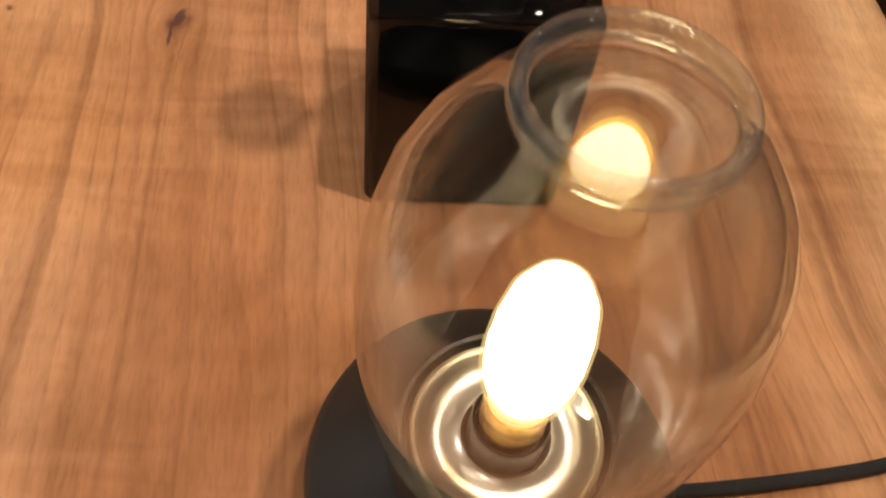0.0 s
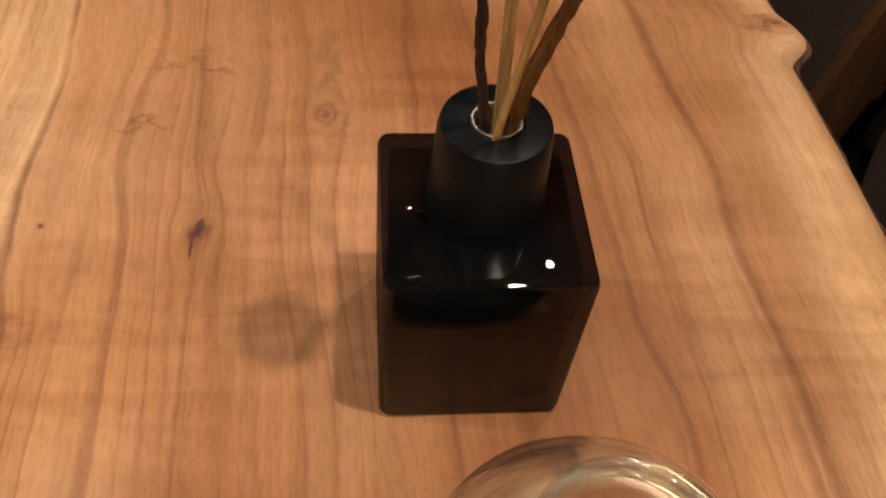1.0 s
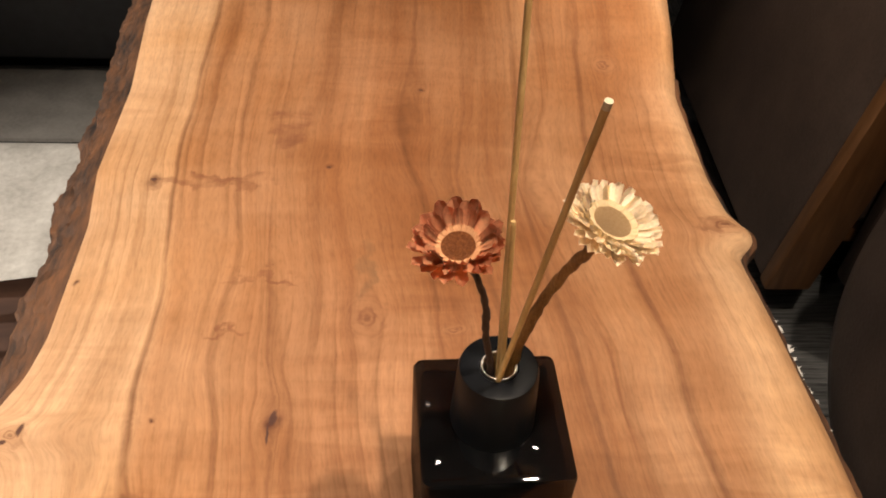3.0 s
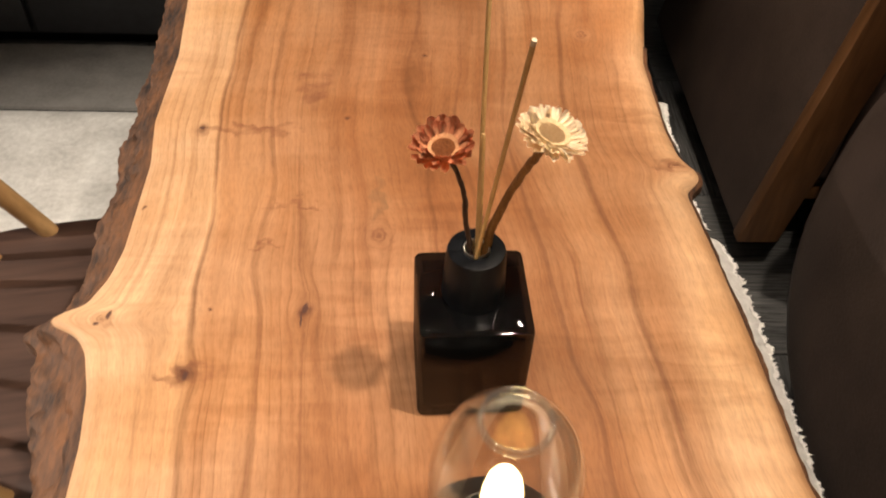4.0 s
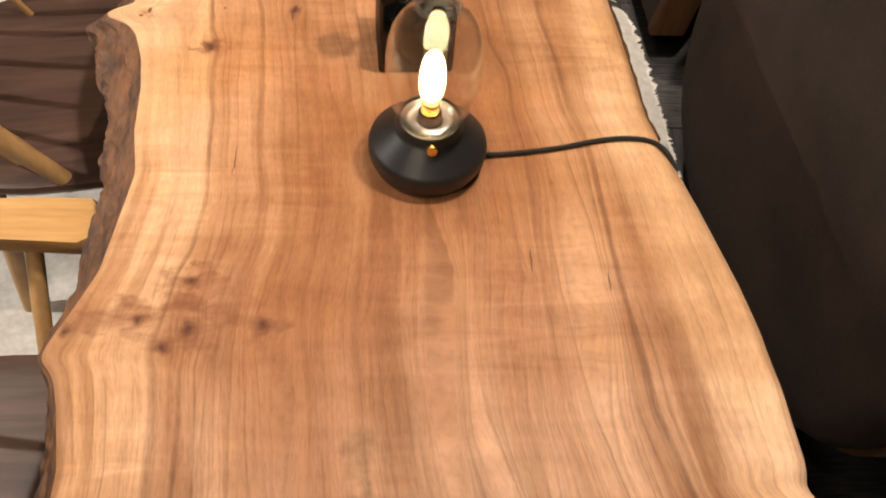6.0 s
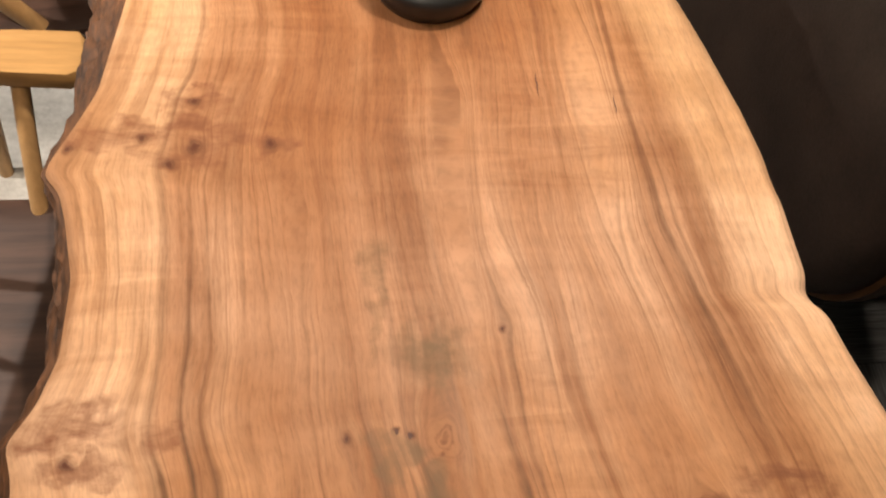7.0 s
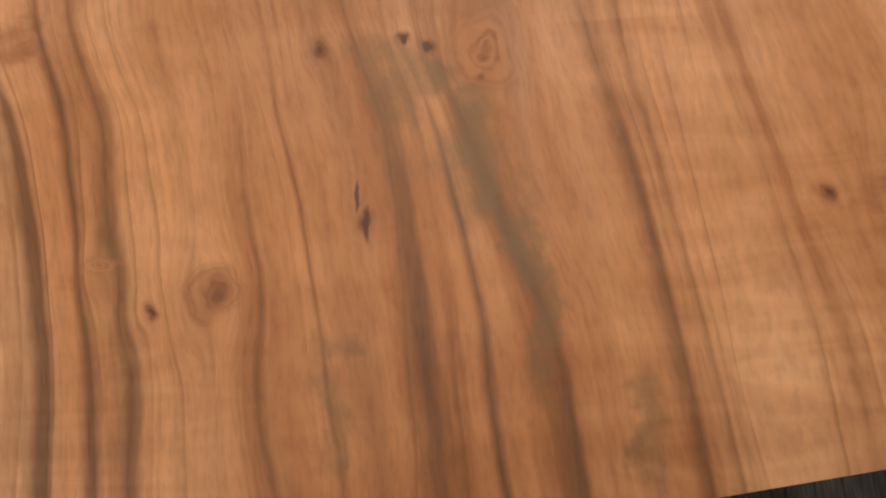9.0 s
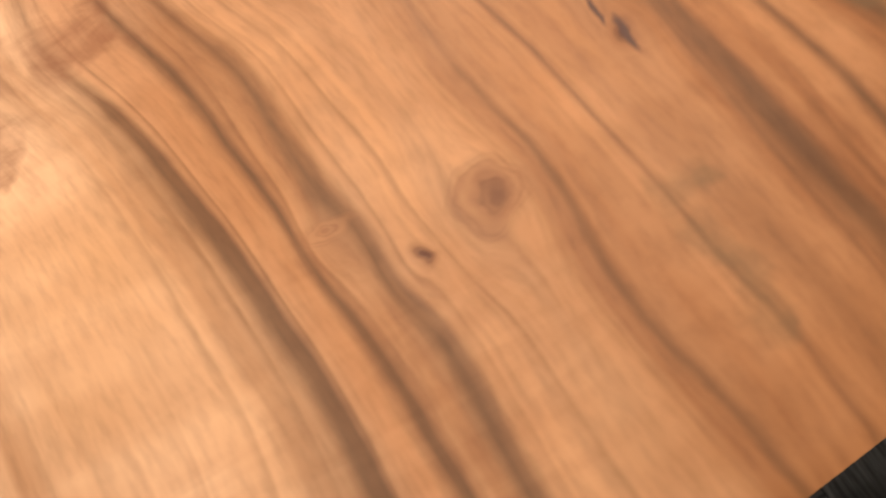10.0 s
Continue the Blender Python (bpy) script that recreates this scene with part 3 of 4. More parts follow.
def lathe(profile, at=(0, 0, 0), steps=64, closed=False):
    """A turned shape from (radius, height) pairs."""
    bm = bmesh.new()
    rings = []
    for r, z in profile:
        if r < 1e-6:
            rings.append([bm.verts.new((at[0], at[1], at[2] + z))])
        else:
            rings.append([bm.verts.new((at[0] + r * math.cos(2 * math.pi * i / steps), at[1] + r * math.sin(2 * math.pi * i / steps), at[2] + z)) for i in range(steps)])
    pairs = list(zip(rings, rings[1:]))
    if closed:
        pairs.append((rings[-1], rings[0]))
    for a, b in pairs:
        for i in range(steps):
            j = (i + 1) % steps
            if len(a) == 1 and len(b) == 1:
                continue
            if len(a) == 1:
                bm.faces.new((a[0], b[i], b[j]))
            elif len(b) == 1:
                bm.faces.new((a[i], a[j], b[0]))
            else:
                bm.faces.new((a[i], a[j], b[j], b[i]))
    return bm


def tube(points, radii, steps=12, rough=0.0, seed=0):
    """A round stick along points, with a radius at each."""
    bm = bmesh.new()
    pts = [Vector(p) for p in points]
    if not hasattr(radii, "__len__"):
        radii = [radii] * len(pts)
    rings = []
    side = None
    for i, p in enumerate(pts):
        way = (pts[min(i + 1, len(pts) - 1)] - pts[max(i - 1, 0)]).normalized()
        if side is None:
            side = way.orthogonal().normalized()
        side = (side - way * side.dot(way)).normalized()
        up = way.cross(side)
        ring = []
        for k in range(steps):
            a = 2 * math.pi * k / steps
            d = side * math.cos(a) + up * math.sin(a)
            r = radii[i] * (1 + rough * noise.noise((p + d * radii[i]) * 160 + Vector((seed, 0, 0))))
            ring.append(bm.verts.new(p + d * r))
        rings.append(ring)
    for a, b in zip(rings, rings[1:]):
        for k in range(steps):
            bm.faces.new((a[k], a[(k + 1) % steps], b[(k + 1) % steps], b[k]))
    bm.faces.new(rings[0][::-1])
    bm.faces.new(rings[-1])
    return bm


def curve_points(points, per=8):
    """A smooth run through points."""
    pts = [Vector(p) for p in points]
    out = []
    for i in range(len(pts) - 1):
        a, b, c, d = pts[max(i - 1, 0)], pts[i], pts[i + 1], pts[min(i + 2, len(pts) - 1)]
        for k in range(per):
            t = k / per
            out.append(0.5 * (2 * b + (c - a) * t + (2 * a - 5 * b + 4 * c - d) * t * t + (3 * b - a - 3 * c + d) * t ** 3))
    return out + [pts[-1]]


def smooth_line(pairs):
    """A smooth function through (y, x) pairs."""
    ys, xs = np.array([p[0] for p in pairs]), np.array([p[1] for p in pairs])
    fine_y = np.linspace(ys[0], ys[-1], 900)
    fine_x = np.interp(fine_y, ys, xs)
    kernel = np.hanning(11)
    kernel /= kernel.sum()
    fine_x = np.convolve(np.pad(fine_x, 5, mode="edge"), kernel, "valid")
    return lambda y: float(np.interp(y, fine_y, fine_x))


# ---- room ----
def slab_box(name, lo, hi, mat, label, category):
    return single(name, box(lo, hi), mat, label, category, "structure", False)


X0, X1, Y0, Y1 = 0.40 - 6.5 * 0.512, 0.40 + 4.5 * 0.512, 1.27 - 8 * 0.512, 1.27 + 4 * 0.512
floor_slab = slab_box("floor", (X0, Y0, -0.10), (X1, Y1, -0.006), STEEL, "charcoal carpet tile floor under the table", "floor")
slab_box("ceiling", (X0, Y0, CEILING), (X1, Y1, CEILING + 0.1), CEILING_PAINT, "plain warm grey painted ceiling", "ceiling")
slab_box("wall_north", (X0, Y1, 0), (X1, Y1 + 0.1, CEILING), PLASTER, "dark plaster wall", "wall")
slab_box("wall_south", (X0, Y0 - 0.1, 0), (X1, Y0, CEILING), PLASTER, "dark plaster wall", "wall")
slab_box("wall_west", (X0 - 0.1, Y0, 0), (X0, Y1, CEILING), PLASTER, "dark plaster wall", "wall")
slab_box("wall_east", (X1, Y0, 0), (X1 + 0.1, Y1, CEILING), PLASTER, "dark plaster wall", "wall")


def rug(lo, hi, mat, name, label, seed):
    nx, ny = 80, 140
    bm = bmesh.new()
    grid = []
    for j in range(ny + 1):
        row = []
        for i in range(nx + 1):
            x, y = lo[0] + (hi[0] - lo[0]) * i / nx, lo[1] + (hi[1] - lo[1]) * j / ny
            edge = min(i, nx - i, j, ny - j)
            z = 0.002 if edge == 0 else hi[2] + 0.004 * noise.noise(Vector((x * 22, y * 22, seed)))
            row.append(bm.verts.new((x, y, z)))
        grid.append(row)
    for j in range(ny):
        for i in range(nx):
            bm.faces.new((grid[j][i], grid[j][i + 1], grid[j + 1][i + 1], grid[j + 1][i]))
    return single(name, bm, mat, label, "rug")


rug((-2.6, -2.0), (-0.50, 1.58, 0.016), RUG_WHITE, "rug", "pale off-white woven rug beside the table", 3)
# Grey strip laid down for the shade in front of the cabinet.
rug((-2.6, 1.585), (-0.30, 1.90, 0.012), RUG_SHADE, "rug_shade_strip", "plain grey woven runner along the dark cabinet", 8)


def low_cabinet():
    body = thing("low_cabinet", (-1.6, 2.10, 0), "dark slate low cabinet standing on the floor", "cabinet")
    part("body", box((-1.4, -0.19, 0.04), (2.2, 0.35, 0.62), 0.006), SLATE, body)
    part("plinth", box((-1.36, -0.16, 0.0), (2.16, 0.33, 0.045)), STEEL, body)
    for i in range(4):
        part("door", box((-1.385 + 0.9 * i, -0.212, 0.06), (-0.505 + 0.9 * i, -0.192, 0.605), 0.003), SLATE, body)


low_cabinet()


def ceiling_fitting(x, y):
    fit_ = thing("ceiling_spotlight", (x, y, CEILING), "small black ceiling spotlight", "spotlight", "ceiling spotlights")
    part("housing", lathe([(0.0, -0.002), (0.045, -0.002), (0.045, -0.055), (0.040, -0.055), (0.036, -0.02), (0.0, -0.02)], steps=24), STEEL, fit_)
    part("lens", lathe([(0.0, -0.021), (0.030, -0.021), (0.030, -0.024), (0.022, -0.0265), (0.0, -0.0275)], steps=20), SPOT_LENS, fit_, "lit frosted lens")


LIT_CEILING = [(eye[0], eye[1]) for eye, *_ in SPOTS] + [(0.45, 1.45), (0.27, 1.30), (-0.02, 1.90), (0.58, 2.05), (-0.55, 1.10), (-0.35, 2.2), (1.3, 1.2)]
for x, y in LIT_CEILING:
    ceiling_fitting(x, y)

# ---- live-edge table ----
TOP, THICK = 0.75, 0.062
NEAR_END, FAR_END = -0.857, 1.36
left_edge = smooth_line([(-0.90, -0.402), (-0.683, -0.396), (-0.632, -0.402), (-0.600, -0.412), (-0.565, -0.392), (-0.520, -0.379), (-0.440, -0.379), (-0.372, -0.394),
                         (-0.340, -0.404), (-0.318, -0.422), (-0.300, -0.418), (-0.245, -0.396), (-0.205, -0.382), (-0.098, -0.370), (-0.060, -0.366), (0.012, -0.379),
                         (0.090, -0.383), (0.149, -0.392), (0.198, -0.407), (0.222, -0.424), (0.230, -0.450), (0.240, -0.456), (0.249, -0.448), (0.258, -0.424), (0.300, -0.408),
                         (0.344, -0.402), (0.494, -0.405), (0.579, -0.418), (0.740, -0.418), (0.903, -0.435), (1.05, -0.444), (1.40, -0.455)])
right_edge = smooth_line([(-0.90, 0.485), (-0.700, 0.438), (-0.600, 0.408), (-0.541, 0.392), (-0.497, 0.383), (-0.470, 0.366), (-0.450, 0.373), (-0.353, 0.373), (-0.284, 0.368), (-0.224, 0.360),
                          (-0.110, 0.338), (-0.050, 0.324), (-0.004, 0.313), (0.057, 0.301), (0.230, 0.294), (0.349, 0.286), (0.430, 0.278), (0.460, 0.275), (0.474, 0.289), (0.485, 0.298), (0.500, 0.299),
                          (0.513, 0.290), (0.530, 0.281), (0.587, 0.274), (0.753, 0.274), (0.921, 0.305), (1.05, 0.325), (1.40, 0.33)])
bark_reach = smooth_line([(-0.90, 0.022), (-0.58, 0.022), (-0.457, 0.030), (-0.38, 0.026), (-0.325, 0.010), (-0.22, 0.034), (-0.065, 0.056), (0.06, 0.052), (0.137, 0.072), (0.20, 0.070),
                          (0.245, 0.034), (0.30, 0.050), (0.374, 0.054), (0.44, 0.060), (0.58, 0.057), (0.91, 0.052), (1.40, 0.055)])


def top_height(x, y):
    """The worn top: nearly flat, and rounded over at the live edges."""
    dl, dr = x - left_edge(y), right_edge(y) - x
    z = TOP
    soft = 0.022 + 0.012 * noise.noise(Vector((3.1, y * 5, 0)))
    if dr < soft:
        z -= 0.012 * (1 - max(dr, 0) / soft) ** 2
    if dl < 0.012:
        z -= 0.005 * (1 - max(dl, 0) / 0.012) ** 2
    near_right = max(0.0, 1 - dr / 0.16)
    z -= 0.006 * near_right * math.exp(-((y + 0.475) / 0.014) ** 2) + 0.003 * near_right * math.exp(-((y + 0.33) / 0.02) ** 2)
    return z


def grain_row(y):
    """The grain's own coordinate along one cut across the slab: it follows the long lines and bends with the others."""
    xl, xr, a, b = left_edge(y), right_edge(y), sap_line(y), right_line(y)
    source, target = [], []
    for mid, bend, y0, y1 in sorted(BENDS.values(), key=lambda row: row[0]):
        gone = max(y0 - y, y - y1, 0.0)
        d = bend(min(max(y, y0), y1)) * math.exp(-(gone / 0.10) ** 2)
        source.append(min(max(mid + d, (source[-1] if source else -0.284) + 0.005), 0.180))
        target.append(mid)
    source, target = [-0.29] + source + [0.19], [-0.29] + target + [0.19]

    def at(x):
        if x < a:
            u = -0.29 - 0.105 * (a - x) / max(a - xl, 0.05)
        elif x > b:
            u = 0.19 + 0.13 * (x - b) / max(xr - b, 0.05)
        else:
            u = float(np.interp(-0.29 + 0.48 * (x - a) / (b - a), source, target))
        for kx, ky, r in KNOTS + [(sx, sy, 0.55 * sr) for sx, sy, sr, _ in SWIRLS]:
            dx, dy = x - kx, y - ky
            e = (dx / (2.0 * r)) ** 2 + (dy / (3.2 * r)) ** 2
            if e < 9:
                u -= 0.75 * dx * math.exp(-e)
        return u + 0.0035 * noise.noise(Vector((x * 8, y * 6.5, 2.0))) + 0.002 * noise.noise(Vector((x * 14, y * 16, 3.0)))

    return at


def zone_at(x, y):
    dr = right_edge(y) - x
    wander = 0.012 * noise.noise(Vector((x * 2, y * 5, 9)))
    left = 1 / (1 + math.exp((x - sap_line(y) - 0.002) / 0.004))
    width = 0.085 if y < 0 else max(0.02, 0.085 - 0.09 * y)
    right = 1 / (1 + math.exp((dr - width + wander) / 0.010))
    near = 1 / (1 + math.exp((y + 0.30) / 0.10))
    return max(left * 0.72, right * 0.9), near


def live_edge_table():
    table = thing("live_edge_table", (0, 0, 0), "long oiled live-edge slab table with a bark edge", "table")
    across = np.concatenate([np.linspace(0, 0.06, 10, endpoint=False), np.linspace(0.06, 0.94, 150, endpoint=False), np.linspace(0.94, 1, 12)])
    ys = np.linspace(NEAR_END, FAR_END, 400)
    bm = bmesh.new()
    grain, zone = bm.loops.layers.uv.new("grain"), bm.loops.layers.uv.new("zone")
    rows, facts = [], {}
    for y in ys:
        xl, xr = left_edge(y), right_edge(y)
        grain_of = grain_row(y)
        slant = 0.08 * min(1.0, max(0.0, (-0.70 - y) / 0.15))
        line = [(xl + (xr - xl) * s, None) for s in across]
        row = []
        for x, _ in line:
            dip = 0.0015 if y - NEAR_END < 0.004 else 0.0
            row.append(bm.verts.new((x, y + slant * x, top_height(x, y) - dip)))
        lump = 0.006 * noise.noise(Vector((1, y * 9, 0)))
        for dx, dz in ((0.004, -0.020), (-0.002 + lump, -0.040), (-0.022 + lump, -THICK)):
            row.append(bm.verts.new((xr + dx, y + slant * xr, TOP + dz)))
        row.append(bm.verts.new((xl + 0.012, y + slant * xl, TOP - THICK)))
        row.append(bm.verts.new((xl + 0.006, y + slant * xl, TOP - 0.02)))
        for v in row:
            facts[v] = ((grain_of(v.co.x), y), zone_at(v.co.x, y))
        rows.append(row)
    n = len(rows[0])
    for a, b in zip(rows, rows[1:]):
        for i in range(n):
            bm.faces.new((a[i], a[(i + 1) % n], b[(i + 1) % n], b[i]))
    bm.faces.new(rows[0])
    bm.faces.new(rows[-1][::-1])
    for f in bm.faces:
        for loop in f.loops:
            g, zn = facts[loop.vert]
            # the cut ends show the slab's depth as further grain
            loop[grain].uv = g
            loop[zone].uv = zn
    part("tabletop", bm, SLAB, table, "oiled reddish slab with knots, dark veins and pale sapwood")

    bm = bmesh.new()
    rows = []
    for y in np.linspace(NEAR_END + 0.001, FAR_END - 0.001, 620):
        xl, reach = left_edge(y), bark_reach(y)
        row = []
        for k in range(23):
            s = k / 22
            if s < 0.7:
                q = s / 0.7
                x, z = xl + 0.001 - reach * q ** 0.8, TOP - 0.0055 - 0.040 * q ** 1.5
            else:
                q = (s - 0.7) / 0.3
                x, z = xl - reach + (reach + 0.012) * q, TOP - 0.0455 - 0.018 * q
            p = Vector((x, y, z))
            lump = 0.009 * noise.noise(Vector((y * 9, s * 3, 1))) + 0.004 * noise.noise(Vector((y * 30, s * 7, 2))) - 0.0050 * abs(noise.noise(Vector((y * 22, s * 15, 4)))) + 0.0030 * noise.noise(Vector((y * 75, s * 24, 6)))
            lump *= min(1.0, s * 5) * (0.4 + reach / 0.06)
            row.append(bm.verts.new(p + Vector((-0.8 * lump, 0.004 * noise.noise(Vector((y * 60, s * 9, 7))), 0.6 * lump if s > 0.1 else 0))))
        rows.append(row)
    for a, b in zip(rows, rows[1:]):
        for i in range(len(a)):
            bm.faces.new((a[i], b[i], b[(i + 1) % len(a)], a[(i + 1) % len(a)]))
    bm.faces.new(rows[0][::-1])
    bm.faces.new(rows[-1])
    part("bark_edge", bm, BARK, table, "rough dark brown bark left on the edge")
    bm = bmesh.new()
    rows = []
    for y in np.linspace(0.02, 0.80, 200):
        xr = right_edge(y)
        swell = 0.0035 + 0.0035 * noise.noise(Vector((y * 17, 3, 0))) + 0.002 * noise.noise(Vector((y * 60, 8, 0)))
        rows.append([bm.verts.new((xr + dx, y, TOP + dz)) for dx, dz in ((0.000, -0.0135), (0.004 + swell, -0.018), (0.006 + swell, -0.030), (0.002, -0.045), (-0.004, -0.020))])
    for a, b in zip(rows, rows[1:]):
        for i in range(5):
            bm.faces.new((a[i], b[i], b[(i + 1) % 5], a[(i + 1) % 5]))
    bm.faces.new(rows[0][::-1])
    bm.faces.new(rows[-1])
    part("bark_strip", bm, BARK, table, "thin dark strip of bark under the edge")
    for y in (-0.45, 0.95):
        leg = part("leg", box((-0.26, y - 0.04, 0.0), (0.18, y + 0.04, 0.012), 0.002), STEEL, table, "black steel plate leg")
        part("upright", box((-0.22, y - 0.03, 0.010), (-0.16, y + 0.03, TOP - THICK + 0.002), 0.003), STEEL, leg)
        part("upright", box((0.08, y - 0.03, 0.010), (0.14, y + 0.03, TOP - THICK + 0.002), 0.003), STEEL, leg)


live_edge_table()


# ---- table lamp ----
LAMP = (-0.007, -0.037)


def table_lamp():
    lamp = thing("table_lamp", (*LAMP, TOP), "black table lamp with clear glass shade and glowing bulb", "lamp")
    part("base", lathe([(0.0, 0.0), (0.0625, 0.0), (0.0665, 0.0025), (0.0725, 0.016), (0.0742, 0.026), (0.0742, 0.031), (0.0728, 0.036), (0.0696, 0.0395), (0.0440, 0.0610), (0.0412, 0.0640),
                        (0.0402, 0.0730), (0.0392, 0.0742), (0.0378, 0.0738), (0.0372, 0.064), (0.0, 0.064)], steps=96), LAMP_BLACK, lamp)
    part("reflector", lathe([(0.0145, 0.0660), (0.0150, 0.0690), (0.0165, 0.0705), (0.0180, 0.0690), (0.0245, 0.0672), (0.0295, 0.0690), (0.0318, 0.0722), (0.0335, 0.0728), (0.0345, 0.0700), (0.0352, 0.0722), (0.0360, 0.0700), (0.0360, 0.0645), (0.0145, 0.0645)], steps=72, closed=True), CHROME, lamp, "bright ringed metal plate")
    part("socket", lathe([(0.0, 0.0645), (0.0143, 0.0645), (0.0143, 0.0830), (0.0136, 0.0840), (0.0128, 0.0830), (0.0128, 0.0740), (0.0, 0.0740)], steps=40), LAMP_BLACK, lamp, "black bulb socket")
    bulb_shape = [(0.0118, 0.1085), (0.0140, 0.1140), (0.0156, 0.1230), (0.0160, 0.1330), (0.0152, 0.1470), (0.0130, 0.1610), (0.0094, 0.1695), (0.0048, 0.1748), (0.0, 0.1765)]
    bulb = part("bulb", lathe([(r * 1.04, 0.1070 + (z - 0.1085) * 1.025) for r, z in bulb_shape], steps=40), BLOOM_SHELL, lamp, "lit warm white candle bulb")
    part("filament_glow", lathe([(0.0, 0.1100)] + [(r * 0.96, 0.1100 + (z - 0.1085) * 0.97) for r, z in bulb_shape], steps=40), BULB, bulb, "white-hot glowing core")
    part("bulb_foot", lathe([(0.0108, 0.1010), (0.0112, 0.1045), (0.0118, 0.1085)], steps=40), BULB_FOOT, bulb, "dimmer amber foot of the glowing bulb")
    part("bulb_cap", lathe([(0.0, 0.0742), (0.0110, 0.0742), (0.0110, 0.0800), (0.0118, 0.0815), (0.0108, 0.0840), (0.0118, 0.0870), (0.0108, 0.0900), (0.0116, 0.0930), (0.0112, 0.1010), (0.0, 0.1012)], steps=40), BRASS, bulb, "brass screw cap")
    outer = [(0.0310, 0.0715), (0.0350, 0.0735), (0.0412, 0.0825), (0.0478, 0.1000), (0.0525, 0.1250), (0.0548, 0.1480), (0.0549, 0.1680), (0.0532, 0.1860), (0.0490, 0.2030), (0.0425, 0.2165), (0.0345, 0.2262), (0.0278, 0.2315), (0.0252, 0.2352)]
    inner = [(r - 0.0024, z + (0.0012 if z < 0.075 else -0.0006)) for r, z in outer[::-1]]
    lean = pose(0, 0, 0.064) @ pose(0, 0, 0, 0, 0.2, 0) @ pose(0, 0, -0.064)
    bm = lathe(outer + inner, steps=112, closed=True)
    bm.transform(lean)
    shade = part("shade", bm, GLASS, lamp, "clear blown glass shade open at the top")
    bead = [(0.0234 + 0.0023 * math.cos(2 * math.pi * i / 14), 0.2390 + 0.0040 * math.sin(2 * math.pi * i / 14)) for i in range(14)]
    bm = lathe(bead, steps=96, closed=True)
    bm.transform(lean)
    part("rim", bm, RIM_GLASS, shade, "thick rolled glass rim")
    body = lathe([(0.0, 0.0), (0.0034, 0.0), (0.0034, 0.0050), (0.0060, 0.0055), (0.0068, 0.0066), (0.0068, 0.0128), (0.0060, 0.0138), (0.0, 0.0140)], steps=28)
    body.transform(pose(0.001, -0.0385, 0.0655, 76, 0, 0))
    part("dimmer_knob", body, BRASS, lamp, "small polished brass knob")
    for x, wide in ((-0.0105, 0.0030), (-0.0065, 0.0022), (-0.0035, 0.0022), (0.0022, 0.0026), (0.0062, 0.0026), (0.0100, 0.0034)):
        part("text_bar", box((x - wide / 2, -0.0285, 0.0676), (x + wide / 2, -0.0245, 0.0686)), LAMP_BLACK, lamp)
    cord = [(0.068, 0.002, 0.010), (0.085, 0.004, 0.0045), (0.125, 0.009, 0.004), (0.176, 0.018, 0.004), (0.222, 0.030, 0.004), (0.262, 0.036, 0.004), (0.296, 0.033, 0.003), (0.317, 0.019, -0.001),
            (0.330, -0.006, -0.015), (0.331, -0.028, -0.045), (0.329, -0.040, -0.12), (0.332, -0.045, -0.35), (0.36, 0.02, -0.60), (0.40, 0.20, -0.742), (0.45, 0.60, -0.745)]
    part("power_cord", tube(curve_points(cord, 8), 0.0032, 12), CORD, lamp, "black fabric power cord running over the edge")


table_lamp()


# ---- reed diffuser with dried flowers ----
BOTTLE = (-0.018, 0.1725)


def rounded_square(half, radius, z, steps=6):
    out = []
    for cx, cy, a0 in ((1, 1, 0), (-1, 1, 90), (-1, -1, 180), (1, -1, 270)):
        for k in range(steps + 1):
            a = radians(a0 + 90 * k / steps)
            out.append((cx * (half - radius) + radius * math.cos(a), cy * (half - radius) + radius * math.sin(a), z))
    return out


def stacked(loops, closed_ends=True):
    bm = bmesh.new()
    rings = [[bm.verts.new(p) for p in loop] for loop in loops]
    n = len(rings[0])
    for a, b in zip(rings, rings[1:]):
        for i in range(n):
            bm.faces.new((a[i], a[(i + 1) % n], b[(i + 1) % n], b[i]))
    if closed_ends:
        bm.faces.new(rings[0][::-1])
        bm.faces.new(rings[-1])
    return bm


